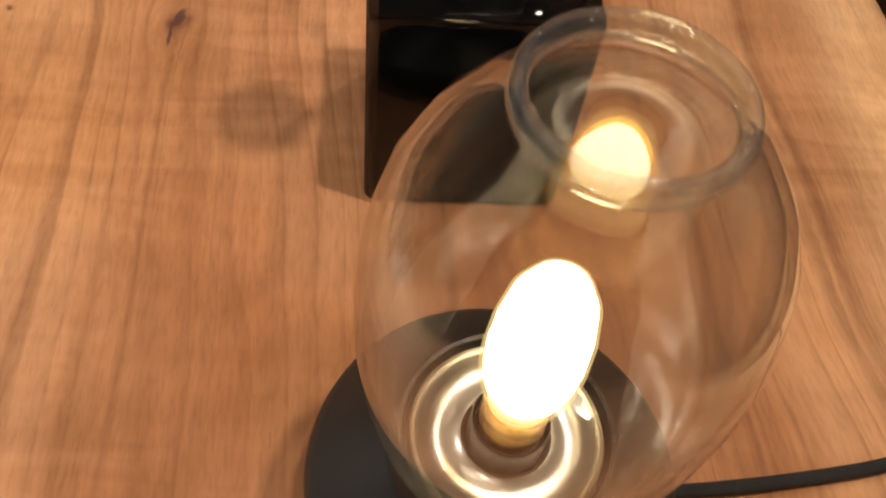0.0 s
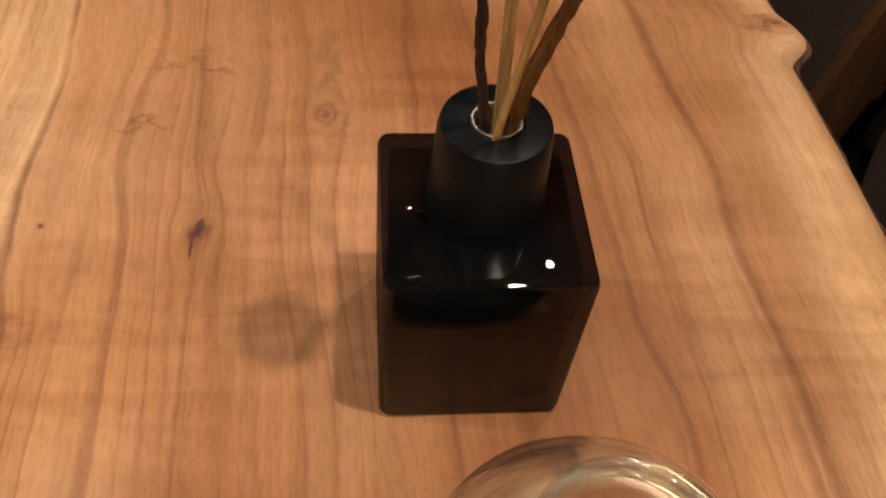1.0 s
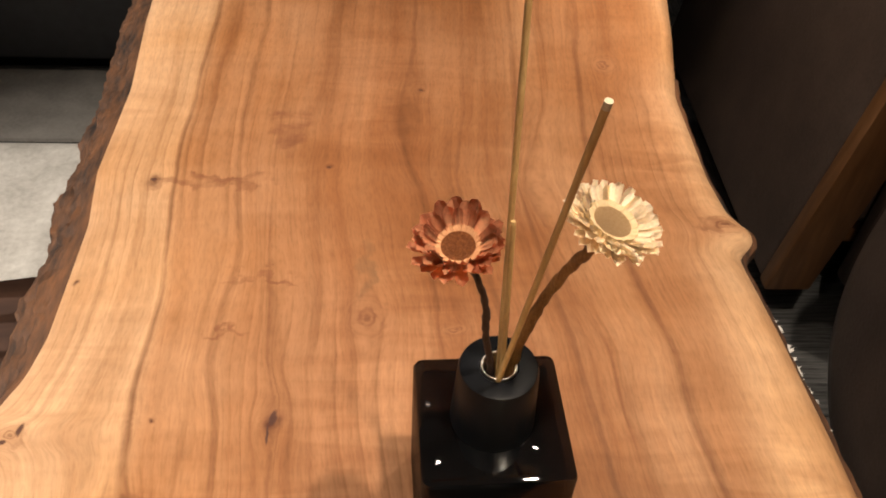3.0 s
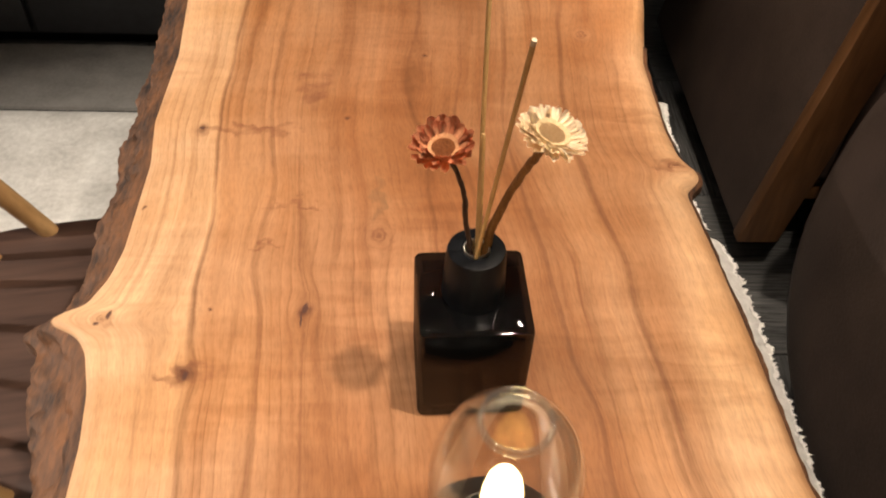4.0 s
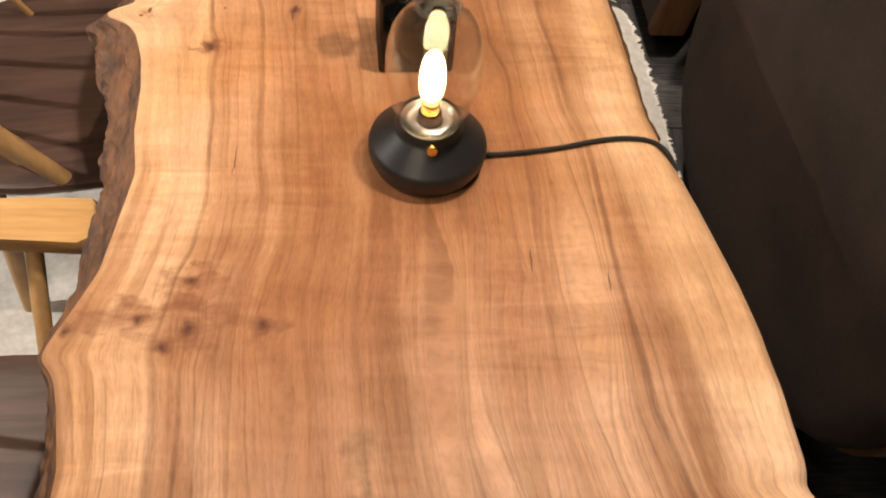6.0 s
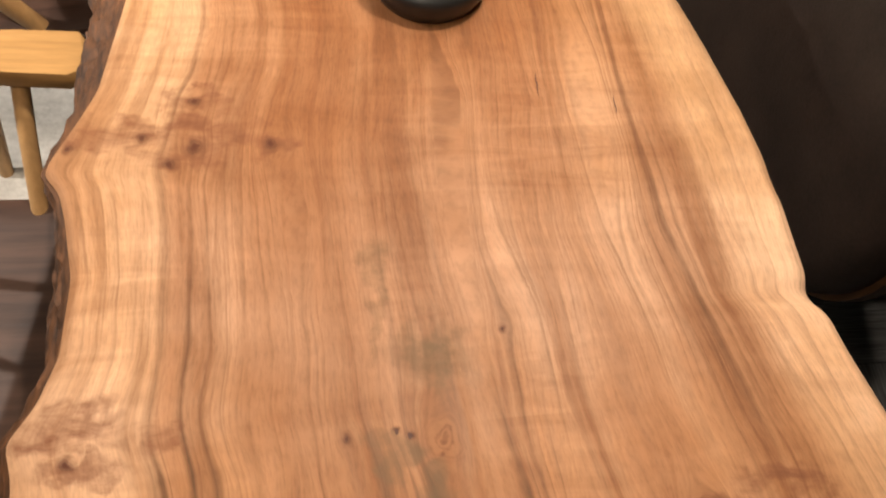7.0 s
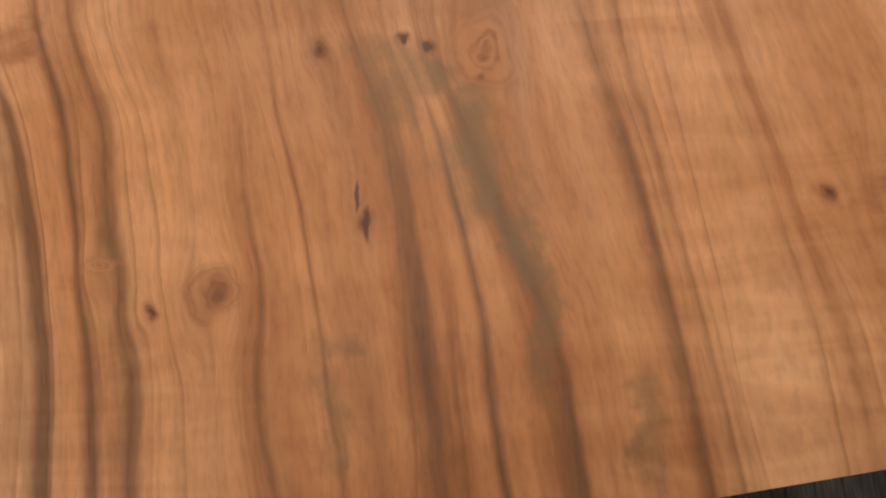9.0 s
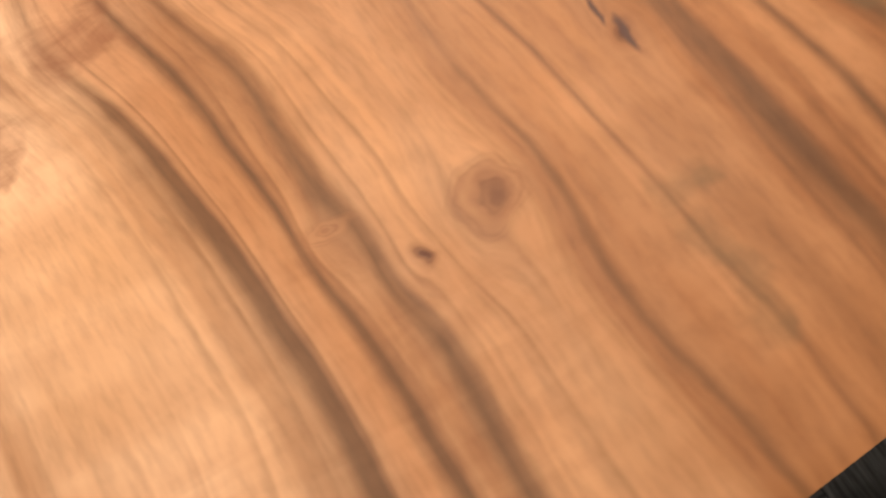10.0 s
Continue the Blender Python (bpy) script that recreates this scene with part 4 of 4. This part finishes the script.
def diffuser_bottle():
    bottle = thing("diffuser_bottle", (*BOTTLE, TOP), "square smoked glass diffuser bottle with black collar", "bottle", turn=2.5)
    half, top = 0.0514, 0.125
    part("glass_body", stacked([rounded_square(half - 0.003, 0.005, 0.0), rounded_square(half - 0.0008, 0.006, 0.0014), rounded_square(half, 0.006, 0.004), rounded_square(half, 0.006, top - 0.0045),
                                rounded_square(half - 0.0010, 0.006, top - 0.0014), rounded_square(half - 0.004, 0.005, top)]), SMOKE, bottle, "smoked brown glass body")
    inside = stacked([rounded_square(half - 0.0065, 0.004, 0.009), rounded_square(half - 0.0065, 0.004, 0.066)])
    part("oil", inside, LIQUID, bottle, "dark amber fragrance oil")
    part("inner_wall", stacked([rounded_square(half - 0.006, 0.004, 0.068), rounded_square(half - 0.006, 0.004, top - 0.007)]), INNER_SMOKE, bottle)
    part("collar", lathe([(0.0136, 0.1245), (0.0285, 0.1245), (0.0288, 0.127), (0.0262, 0.176), (0.0252, 0.1795), (0.0240, 0.1800), (0.0128, 0.1800), (0.0122, 0.1790), (0.0122, 0.1250)], steps=72, closed=True), CAP_BLACK, bottle, "matt black conical collar")
    part("neck_ring", lathe([(0.0120, 0.150), (0.0120, 0.1800), (0.0116, 0.1812), (0.0106, 0.1812), (0.0102, 0.1800), (0.0102, 0.150)], steps=48, closed=True), CHROME, bottle, "thin silver neck ring")
    part("neck_floor", lathe([(0.0, 0.1500), (0.0125, 0.1500), (0.0125, 0.1480), (0.0, 0.1480)], steps=32), LAMP_BLACK, bottle)


diffuser_bottle()

reed_ends = [((-0.0215, 0.1670, 0.9005), (-0.0005, 0.1175, 1.1710), True), ((-0.0150, 0.1705, 0.9005), (-0.0200, 0.1800, 1.0490), False), ((-0.0175, 0.1690, 0.9005), (-0.0225, 0.2250, 1.2500), True)]
for foot, tip, pale in reed_ends:
    reed = thing("diffuser_reed", foot, "straight pale rattan reed standing in the bottle", "reed", "diffuser reeds")
    way = Vector(tip) - Vector(foot)
    part("stick", tube([way * s for s in (0, 0.25, 0.5, 0.75, 0.985)], 0.00185, 14, 0.06), REED, reed)
    part("cut_end", tube([way * 0.985, way], [0.00188, 0.00188 if pale else 0.0012], 14), REED_END if pale else REED, reed)


def petal_mesh(length, width, cup, notch, mat, seed):
    """One dry petal: narrow foot, broad ragged end, curled up at the sides; along +x."""
    bm = bmesh.new()
    rows = []
    for i in range(7):
        s = i / 6
        half = width * (0.32 + 0.68 * math.sin(min(1.0, s * 1.15) * math.pi * 0.5)) * (1.0 if s < 0.9 else 0.72)
        rows.append([])
        for k in range(5):
            q = k / 2 - 1
            x = length * s - (notch * length * (abs(q) if s > 0.95 else 0)) + 0.0006 * noise.noise(Vector((seed, k, i * 3)))
            z = length * cup * s * s + 0.5 * half * q * q + 0.0006 * noise.noise(Vector((seed + 9, k * 2, i)))
            rows[-1].append(bm.verts.new((x, half * q, z)))
    for a, b in zip(rows, rows[1:]):
        for k in range(4):
            bm.faces.new((a[k], a[k + 1], b[k + 1], b[k]))
    thick = bmesh.ops.solidify(bm, geom=bm.faces[:], thickness=0.0005)
    return finish("petal", bm, mat)


def dried_flower(at, normal, radius, petal, heart, ring, stem, label, stem_label, stem_points, stem_radii, layers, seed, head=0.40, slim=0.135):
    rnd = random.Random(seed)
    flower = thing("dried_flower", stem_points[0], label, "dried flower", "dried flowers in the bottle")
    base = Vector(stem_points[0])
    part("stem", tube(curve_points([Vector(p) - base for p in stem_points], 7), [stem_radii[0] + (stem_radii[1] - stem_radii[0]) * i / (7 * (len(stem_points) - 1)) for i in range(7 * (len(stem_points) - 1) + 1)], 12, 0.55, seed), stem, flower, stem_label)
    turn = Vector((0, 0, 1)).rotation_difference(Vector(normal).normalized()).to_matrix().to_4x4()
    seat = Matrix.Translation(Vector(at) - base) @ turn
    rh = radius * head
    bm = lathe([(0.0, rh * 0.10), (rh * 0.55, rh * 0.16), (rh * 0.92, rh * 0.34), (rh, rh * 0.22), (rh * 0.9, -rh * 0.3), (rh * 0.4, -rh * 0.9), (0.0, -rh)], steps=28)
    for i in range(150):
        r, a = rh * 0.9 * math.sqrt((i + 0.5) / 150), i * 2.399963
        x, y = r * math.cos(a), r * math.sin(a)
        w, h = rh * 0.055, rh * (0.16 + 0.25 * (r / rh) ** 2 + 0.10 * rnd.random())
        zb = rh * 0.08
        tip = bm.verts.new((x * 1.02, y * 1.02, zb + h))
        foot = [bm.verts.new((x + w * math.cos(b), y + w * math.sin(b), zb)) for b in (0.3, 2.4, 4.5)]
        for k in range(3):
            bm.faces.new((foot[k], foot[(k + 1) % 3], tip))
    bm.transform(seat)
    part("seed_head", bm, heart, flower, smooth=False)
    bm = bmesh.new()
    count = 60
    inner, outer = [], []
    for i in range(count):
        a = 2 * math.pi * i / count
        j = 1 + 0.06 * rnd.uniform(-1, 1)
        inner.append(bm.verts.new((rh * 0.86 * math.cos(a), rh * 0.86 * math.sin(a), rh * 0.30)))
        outer.append(bm.verts.new((rh * 1.20 * j * math.cos(a), rh * 1.20 * j * math.sin(a), rh * (0.42 + 0.12 * rnd.random()))))
    low = [bm.verts.new((v.co.x * 0.95, v.co.y * 0.95, -0.1 * rh)) for v in outer]
    for i in range(count):
        j = (i + 1) % count
        bm.faces.new((inner[i], inner[j], outer[j], outer[i]))
        bm.faces.new((outer[i], outer[j], low[j], low[i]))
    bm.transform(seat)
    part("inner_ring", bm, ring, flower, smooth=False)
    shapes = [petal_mesh(radius * 0.74, radius * slim, 0.30 + 0.1 * k, 0.10, petal, seed + k) for k in range(3)]
    for number, lift, out, size in layers:
        for i in range(number):
            a = 360 * (i + rnd.uniform(-0.22, 0.22)) / number
            ob = new("petal", shapes[rnd.randrange(3)])
            ob.parent = flower
            grow = size * rnd.uniform(0.90, 1.08)
            ob.matrix_local = seat @ pose(0, 0, 0, 0, 0, a) @ pose(radius * out, 0, rh * 0.05, rnd.uniform(-14, 14), -lift + rnd.uniform(-5, 5), 0) @ Matrix.Diagonal((grow, grow, grow, 1))
    return flower


dried_flower((-0.0515, 0.1495, 1.0575), (-0.10, -0.22, 1.0), 0.0242, RED_PETAL, RED_HEART, RED_RING, DARK_STEM, "rust-red dried flower with open ragged petals", "thin dark brown woody stem",
             [(-0.0225, 0.1700, 0.9005), (-0.0250, 0.1690, 0.9400), (-0.0305, 0.1630, 0.9750), (-0.0330, 0.1595, 1.0030), (-0.0425, 0.1510, 1.0400), (-0.0500, 0.1495, 1.0510)], (0.0022, 0.0021),
             [(21, 2, 0.29, 1.0), (23, 13, 0.28, 1.0), (20, 25, 0.28, 0.90)], 11)
dried_flower((0.0292, 0.1690, 1.0560), (0.30, -0.08, 1.0), 0.0255, PALE_PETAL, PALE_HEART, PALE_RING, BROWN_STEM, "cream-coloured dried flower with frilled petals", "thicker brown woody stem with nodes",
             [(-0.0120, 0.1735, 0.9005), (-0.0080, 0.1770, 0.9400), (0.0030, 0.1815, 0.9780), (0.0130, 0.1815, 1.0050), (0.0205, 0.1715, 1.0320), (0.0280, 0.1690, 1.0500)], (0.0040, 0.0030),
             [(34, -14, 0.31, 1.02), (34, -5, 0.30, 1.0), (30, 6, 0.29, 0.84)], 23, 0.46, 0.100)


# ---- chairs on the rug ----
def seat_bm(depth, width, thick, z, hollow=0.012):
    """A saddled seat, rounder at the back (-x)."""
    loops = []
    steps = 48
    outline = []
    for i in range(steps):
        a = 2 * math.pi * i / steps
        e = 0.62
        c, s = math.cos(a), math.sin(a)
        outline.append((0.5 * depth * math.copysign(abs(c) ** e, c), 0.5 * width * math.copysign(abs(s) ** e, s) * (1.0 + 0.06 * c)))
    for k, dz in ((0.86, -thick), (0.97, -thick * 0.75), (1.0, -thick * 0.35), (0.985, -0.003), (0.95, 0.0)):
        loops.append([(x * k, y * k, z + dz) for x, y in outline])
    for k in (0.8, 0.6, 0.4, 0.2):
        loops.append([(x * k, y * k, z - hollow * (1 - ((k - 0.05) / 0.9) ** 2)) for x, y in outline])
    return stacked(loops)


def stick_chair():
    chair = thing("windsor_chair", (-0.620, 0.440, 0), "walnut-seated windsor chair with pale ash spindles", "chair", "chairs along the bark side", turn=10)
    part("seat", seat_bm(0.50, 0.535, 0.034, 0.44), WALNUT, chair, "saddled dark walnut seat")
    for sx, sy in ((1, 1), (1, -1), (-1, 1), (-1, -1)):
        top, foot = Vector((0.15 * sx, 0.17 * sy, 0.425)), Vector((0.20 * sx, 0.205 * sy, 0.0))
        part("leg", tube([foot, foot.lerp(top, 0.3), foot.lerp(top, 0.65), top], [0.0125, 0.017, 0.019, 0.014], 14), ASH, chair)
    for sy in (1, -1):
        low, high = Vector((-0.005, 0.245 * sy, 0.415)), Vector((-0.215, 0.262 * sy, 0.80))
        part("back_post", tube([low, low.lerp(high, 0.3), low.lerp(high, 0.7), high], [0.0150, 0.0175, 0.0170, 0.012], 14), ASH, chair, "thick pale ash back post")
    for k in range(7):
        a = radians(-66 + 22 * k)
        low, high = Vector((-0.215 * math.cos(a) + 0.005, 0.215 * math.sin(a), 0.42)), Vector((-0.225 - 0.13 * math.cos(a), 0.235 * math.sin(a), 0.80))
        part("spindle", tube([low, low.lerp(high, 0.4), high], [0.0065, 0.0085, 0.006], 12), ASH, chair)
    rail = [(-0.215, -0.275, 0.805), (-0.315, -0.16, 0.815), (-0.355, 0.0, 0.82), (-0.315, 0.16, 0.815), (-0.215, 0.275, 0.805)]
    part("crest_rail", tube(curve_points(rail, 6), 0.019, 14), ASH, chair, "bent pale ash crest rail")


def arm_chair():
    chair = thing("armchair", (-0.590, -0.368, 0), "walnut-seated armchair with flat oak arms", "chair", "chairs along the bark side")
    part("seat", seat_bm(0.46, 0.46, 0.036, 0.44), WALNUT, chair, "saddled dark walnut seat")
    for sx, sy in ((1, 1), (1, -1), (-1, 1), (-1, -1)):
        top, foot = Vector((0.15 * sx, 0.16 * sy, 0.425)), Vector((0.19 * sx, 0.20 * sy, 0.0))
        part("leg", tube([foot, foot.lerp(top, 0.4), top], [0.013, 0.019, 0.015], 14), ASH, chair)
    for sy in (1, -1):
        outline = [(-0.30, -0.022), (-0.10, -0.026), (0.06, -0.036), (0.135, -0.040), (0.150, -0.030), (0.152, 0.020), (0.140, 0.036), (0.06, 0.038), (-0.10, 0.028), (-0.30, 0.022)]
        loops = [[(x * k, 0.318 * sy + y * k, z) for x, y in outline] for k, z in ((0.96, 0.612), (1.0, 0.617), (1.0, 0.634), (0.975, 0.640))]
        part("arm", stacked(loops), OAK_ARM, chair, "flat pale oak arm")
        part("arm_post", tube([(0.05, 0.205 * sy, 0.425), (0.055, 0.27 * sy, 0.54), (0.06, 0.312 * sy, 0.614)], 0.012, 12), ASH, chair)
    for k in range(7):
        q = -1 + 2 * k / 6
        low, high = Vector((-0.175 + 0.03 * q * q, 0.18 * q, 0.425)), Vector((-0.315 + 0.05 * q * q, 0.30 * q, 0.625 if abs(q) > 0.9 else 0.80))
        part("spindle", tube([low, low.lerp(high, 0.5), high], [0.007, 0.009, 0.006], 12), ASH, chair)
    part("crest_rail", tube(curve_points([(-0.28, -0.25, 0.80), (-0.325, 0, 0.815), (-0.28, 0.25, 0.80)], 8), 0.017, 14), ASH, chair, "bent pale ash crest rail")


stick_chair()
arm_chair()


# ---- bench with sheepskins, leather seats beyond ----
def bench():
    ob = thing("bench", (0.33, 0.25, 0), "dark low bench tucked under the table", "bench")
    part("seat", box((-0.17, -0.50, 0.40), (0.085, 0.70, 0.435), 0.006), FRAME_WOOD, ob)
    for sx in (-0.13, 0.07):
        for sy in (-0.42, 0.62):
            part("leg", box((sx - 0.02, sy - 0.02, 0), (sx + 0.02, sy + 0.02, 0.402), 0.004), FRAME_WOOD, ob)


def sheepskin(y0, y1, seed, out):
    """A fleece over the bench's edge, its rim broken into tufts."""
    skin = bmesh.new()
    nx, ny = 26, int((y1 - y0) / 0.007)
    rows = []
    for j in range(ny + 1):
        y = y0 + (y1 - y0) * j / ny
        s = j / ny
        bulge = out * (1 - (2 * s - 1) ** 4) ** 0.5 if 0 < s < 1 else 0.0
        rows.append([])
        for i in range(nx + 1):
            q = i / nx
            x = 0.20 + (0.243 + bulge) * q + (0.006 * noise.noise(Vector((y * 150, seed, 0))) + 0.008 * noise.noise(Vector((y * 40, seed, 5)))) * q
            z = 0.452 + 0.005 * noise.noise(Vector((x * 40, y * 40, seed))) - 0.010 * max(0.0, (q - 0.85) / 0.15) ** 2
            rows[-1].append(skin.verts.new((x, y, z)))
    for a, b in zip(rows, rows[1:]):
        for i in range(nx):
            skin.faces.new((a[i], a[i + 1], b[i + 1], b[i]))
    bmesh.ops.solidify(skin, geom=skin.faces[:], thickness=0.012)
    rim = [row[nx].co.copy() for row in rows]
    inside = [row[nx - 4].co.copy() for row in rows]
    ob = thing("sheepskin", (0, 0, 0), "white fluffy sheepskin thrown over the bench", "sheepskin", "sheepskins on the bench")
    part("fleece", skin, FLEECE, ob)
    rnd = random.Random(seed)
    tufts = bmesh.new()
    for k in range(760):
        j = rnd.randrange(2, ny - 1)
        v = rim[j] if rnd.random() < 0.6 else inside[j]
        base = Vector((v.x - 0.005, v.y + rnd.uniform(-0.004, 0.004), v.z + 0.002))
        tip = base + Vector((rnd.uniform(0.004, 0.010), rnd.uniform(-0.004, 0.004), rnd.uniform(-0.002, 0.003)))
        w = rnd.uniform(0.002, 0.004)
        a, b, c, d = (tufts.verts.new(p) for p in (base + Vector((0, w, 0)), base - Vector((0, w, 0)), base + Vector((0, 0, w)), tip))
        for f in ((a, b, d), (b, c, d), (c, a, d)):
            tufts.faces.new(f)
    tagged(part("fringe", tufts, FLEECE, ob, smooth=False), "short white wool tufts", kind="stuff")


bench()
sheepskin(-0.20, 0.668, 4, 0.028)
sheepskin(0.690, 1.05, 9, -0.015)


def tub_chair():
    """A leather seat with a tall oval back, seen from behind."""
    ob = thing("leather_lounge_chair", (0.645, 0.285, 0), "large dark brown leather lounge chair with oval back", "armchair", "leather seats")

    def oval(x, k, rise=0.0):
        loop = []
        for i in range(80):
            a = 2 * math.pi * i / 80
            c, s = math.cos(a), math.sin(a)
            y, z = 0.555 * k * math.copysign(abs(c) ** 0.77, c), (0.50 if s > 0 else 0.36) * k * math.copysign(abs(s) ** 0.77, s)
            loop.append((x + 0.03 * (y / 0.56) ** 4 + 0.05 * max(0.0, z) + rise, y, 0.43 + z + 0.003 * noise.noise(Vector((c * 4, s * 4, x * 9)))))
        return loop

    part("back", stacked([oval(0.012, 0.30), oval(0.008, 0.70), oval(0.008, 0.90), oval(0.016, 0.965), oval(0.038, 0.995), oval(0.07, 1.0), oval(0.10, 0.985), oval(0.118, 0.93), oval(0.12, 0.6)]), LEATHER, ob, "tall oval back in dark brown leather")
    part("frame", stacked([oval(0.072, 1.0), oval(0.070, 1.022), oval(0.098, 1.024), oval(0.100, 0.98)], False), FRAME_WOOD, ob, "bent stained wood rim")
    part("seat_cushion", box((0.16, -0.40, 0.26), (0.72, 0.40, 0.44), 0.05, 4), LEATHER, ob)
    for x in (0.14, 0.66):
        for y in (-0.36, 0.36):
            part("leg", tube([(x, y, 0.0), (x, y, 0.27)], [0.014, 0.020], 14), FRAME_WOOD, ob)


def leaning(bm, slope, foot):
    """Tilts a shape away from the table, more the higher it is."""
    for v in bm.verts:
        v.co.x += slope * (v.co.z - foot)
    return bm


def framed_seat():
    ob = thing("wood_framed_sofa", (0.66, 1.0, 0), "dark leather sofa with a stained wood frame", "sofa", "leather seats")
    part("back_panel", leaning(box((0.008, 0.03, 0.10), (0.10, 0.95, 0.86), 0.012, 3), 0.13, 0.1), LEATHER, ob, "dark brown leather back panel")
    part("back_post", leaning(box((0.0, -0.012, 0.11), (0.095, 0.026, 0.95), 0.006), 0.13, 0.1), FRAME_WOOD, ob, "stained wooden end post")
    part("side_panel", box((0.160, -0.015, 0.12), (0.68, 0.03, 0.80), 0.012, 3), LEATHER, ob)
    part("seat_cushion", box((0.10, 0.04, 0.24), (0.68, 0.94, 0.44), 0.03, 3), LEATHER, ob)
    for x, y in ((0.30, 0.12), (0.62, 0.12), (0.30, 0.88), (0.62, 0.88)):
        part("foot", box((x - 0.02, y - 0.02, 0.0), (x + 0.02, y + 0.02, 0.245), 0.003), FRAME_WOOD, ob)
    part("base_rail", box((0.13, 0.06, 0.18), (0.66, 0.92, 0.242), 0.004), FRAME_WOOD, ob)


tub_chair()
framed_seat()


# ---- carpet tiles ----
TILE = 0.512
tile_mesh = finish("carpet_tile", box((-TILE / 2 + 0.001, -TILE / 2 + 0.001, -0.006), (TILE / 2 - 0.001, TILE / 2 - 0.001, 0.0), 0.002, 1), CARPET, False)
for i in range(-6, 5):
    for j in range(-8, 4):
        tile = new("carpet_tile", tile_mesh)
        tile.parent = floor_slab
        tile.matrix_local = pose(0.40 + TILE * i, 1.27 + TILE * (j + 0.5), 0, 0, 0, 0 if (i + j) % 2 else 90)
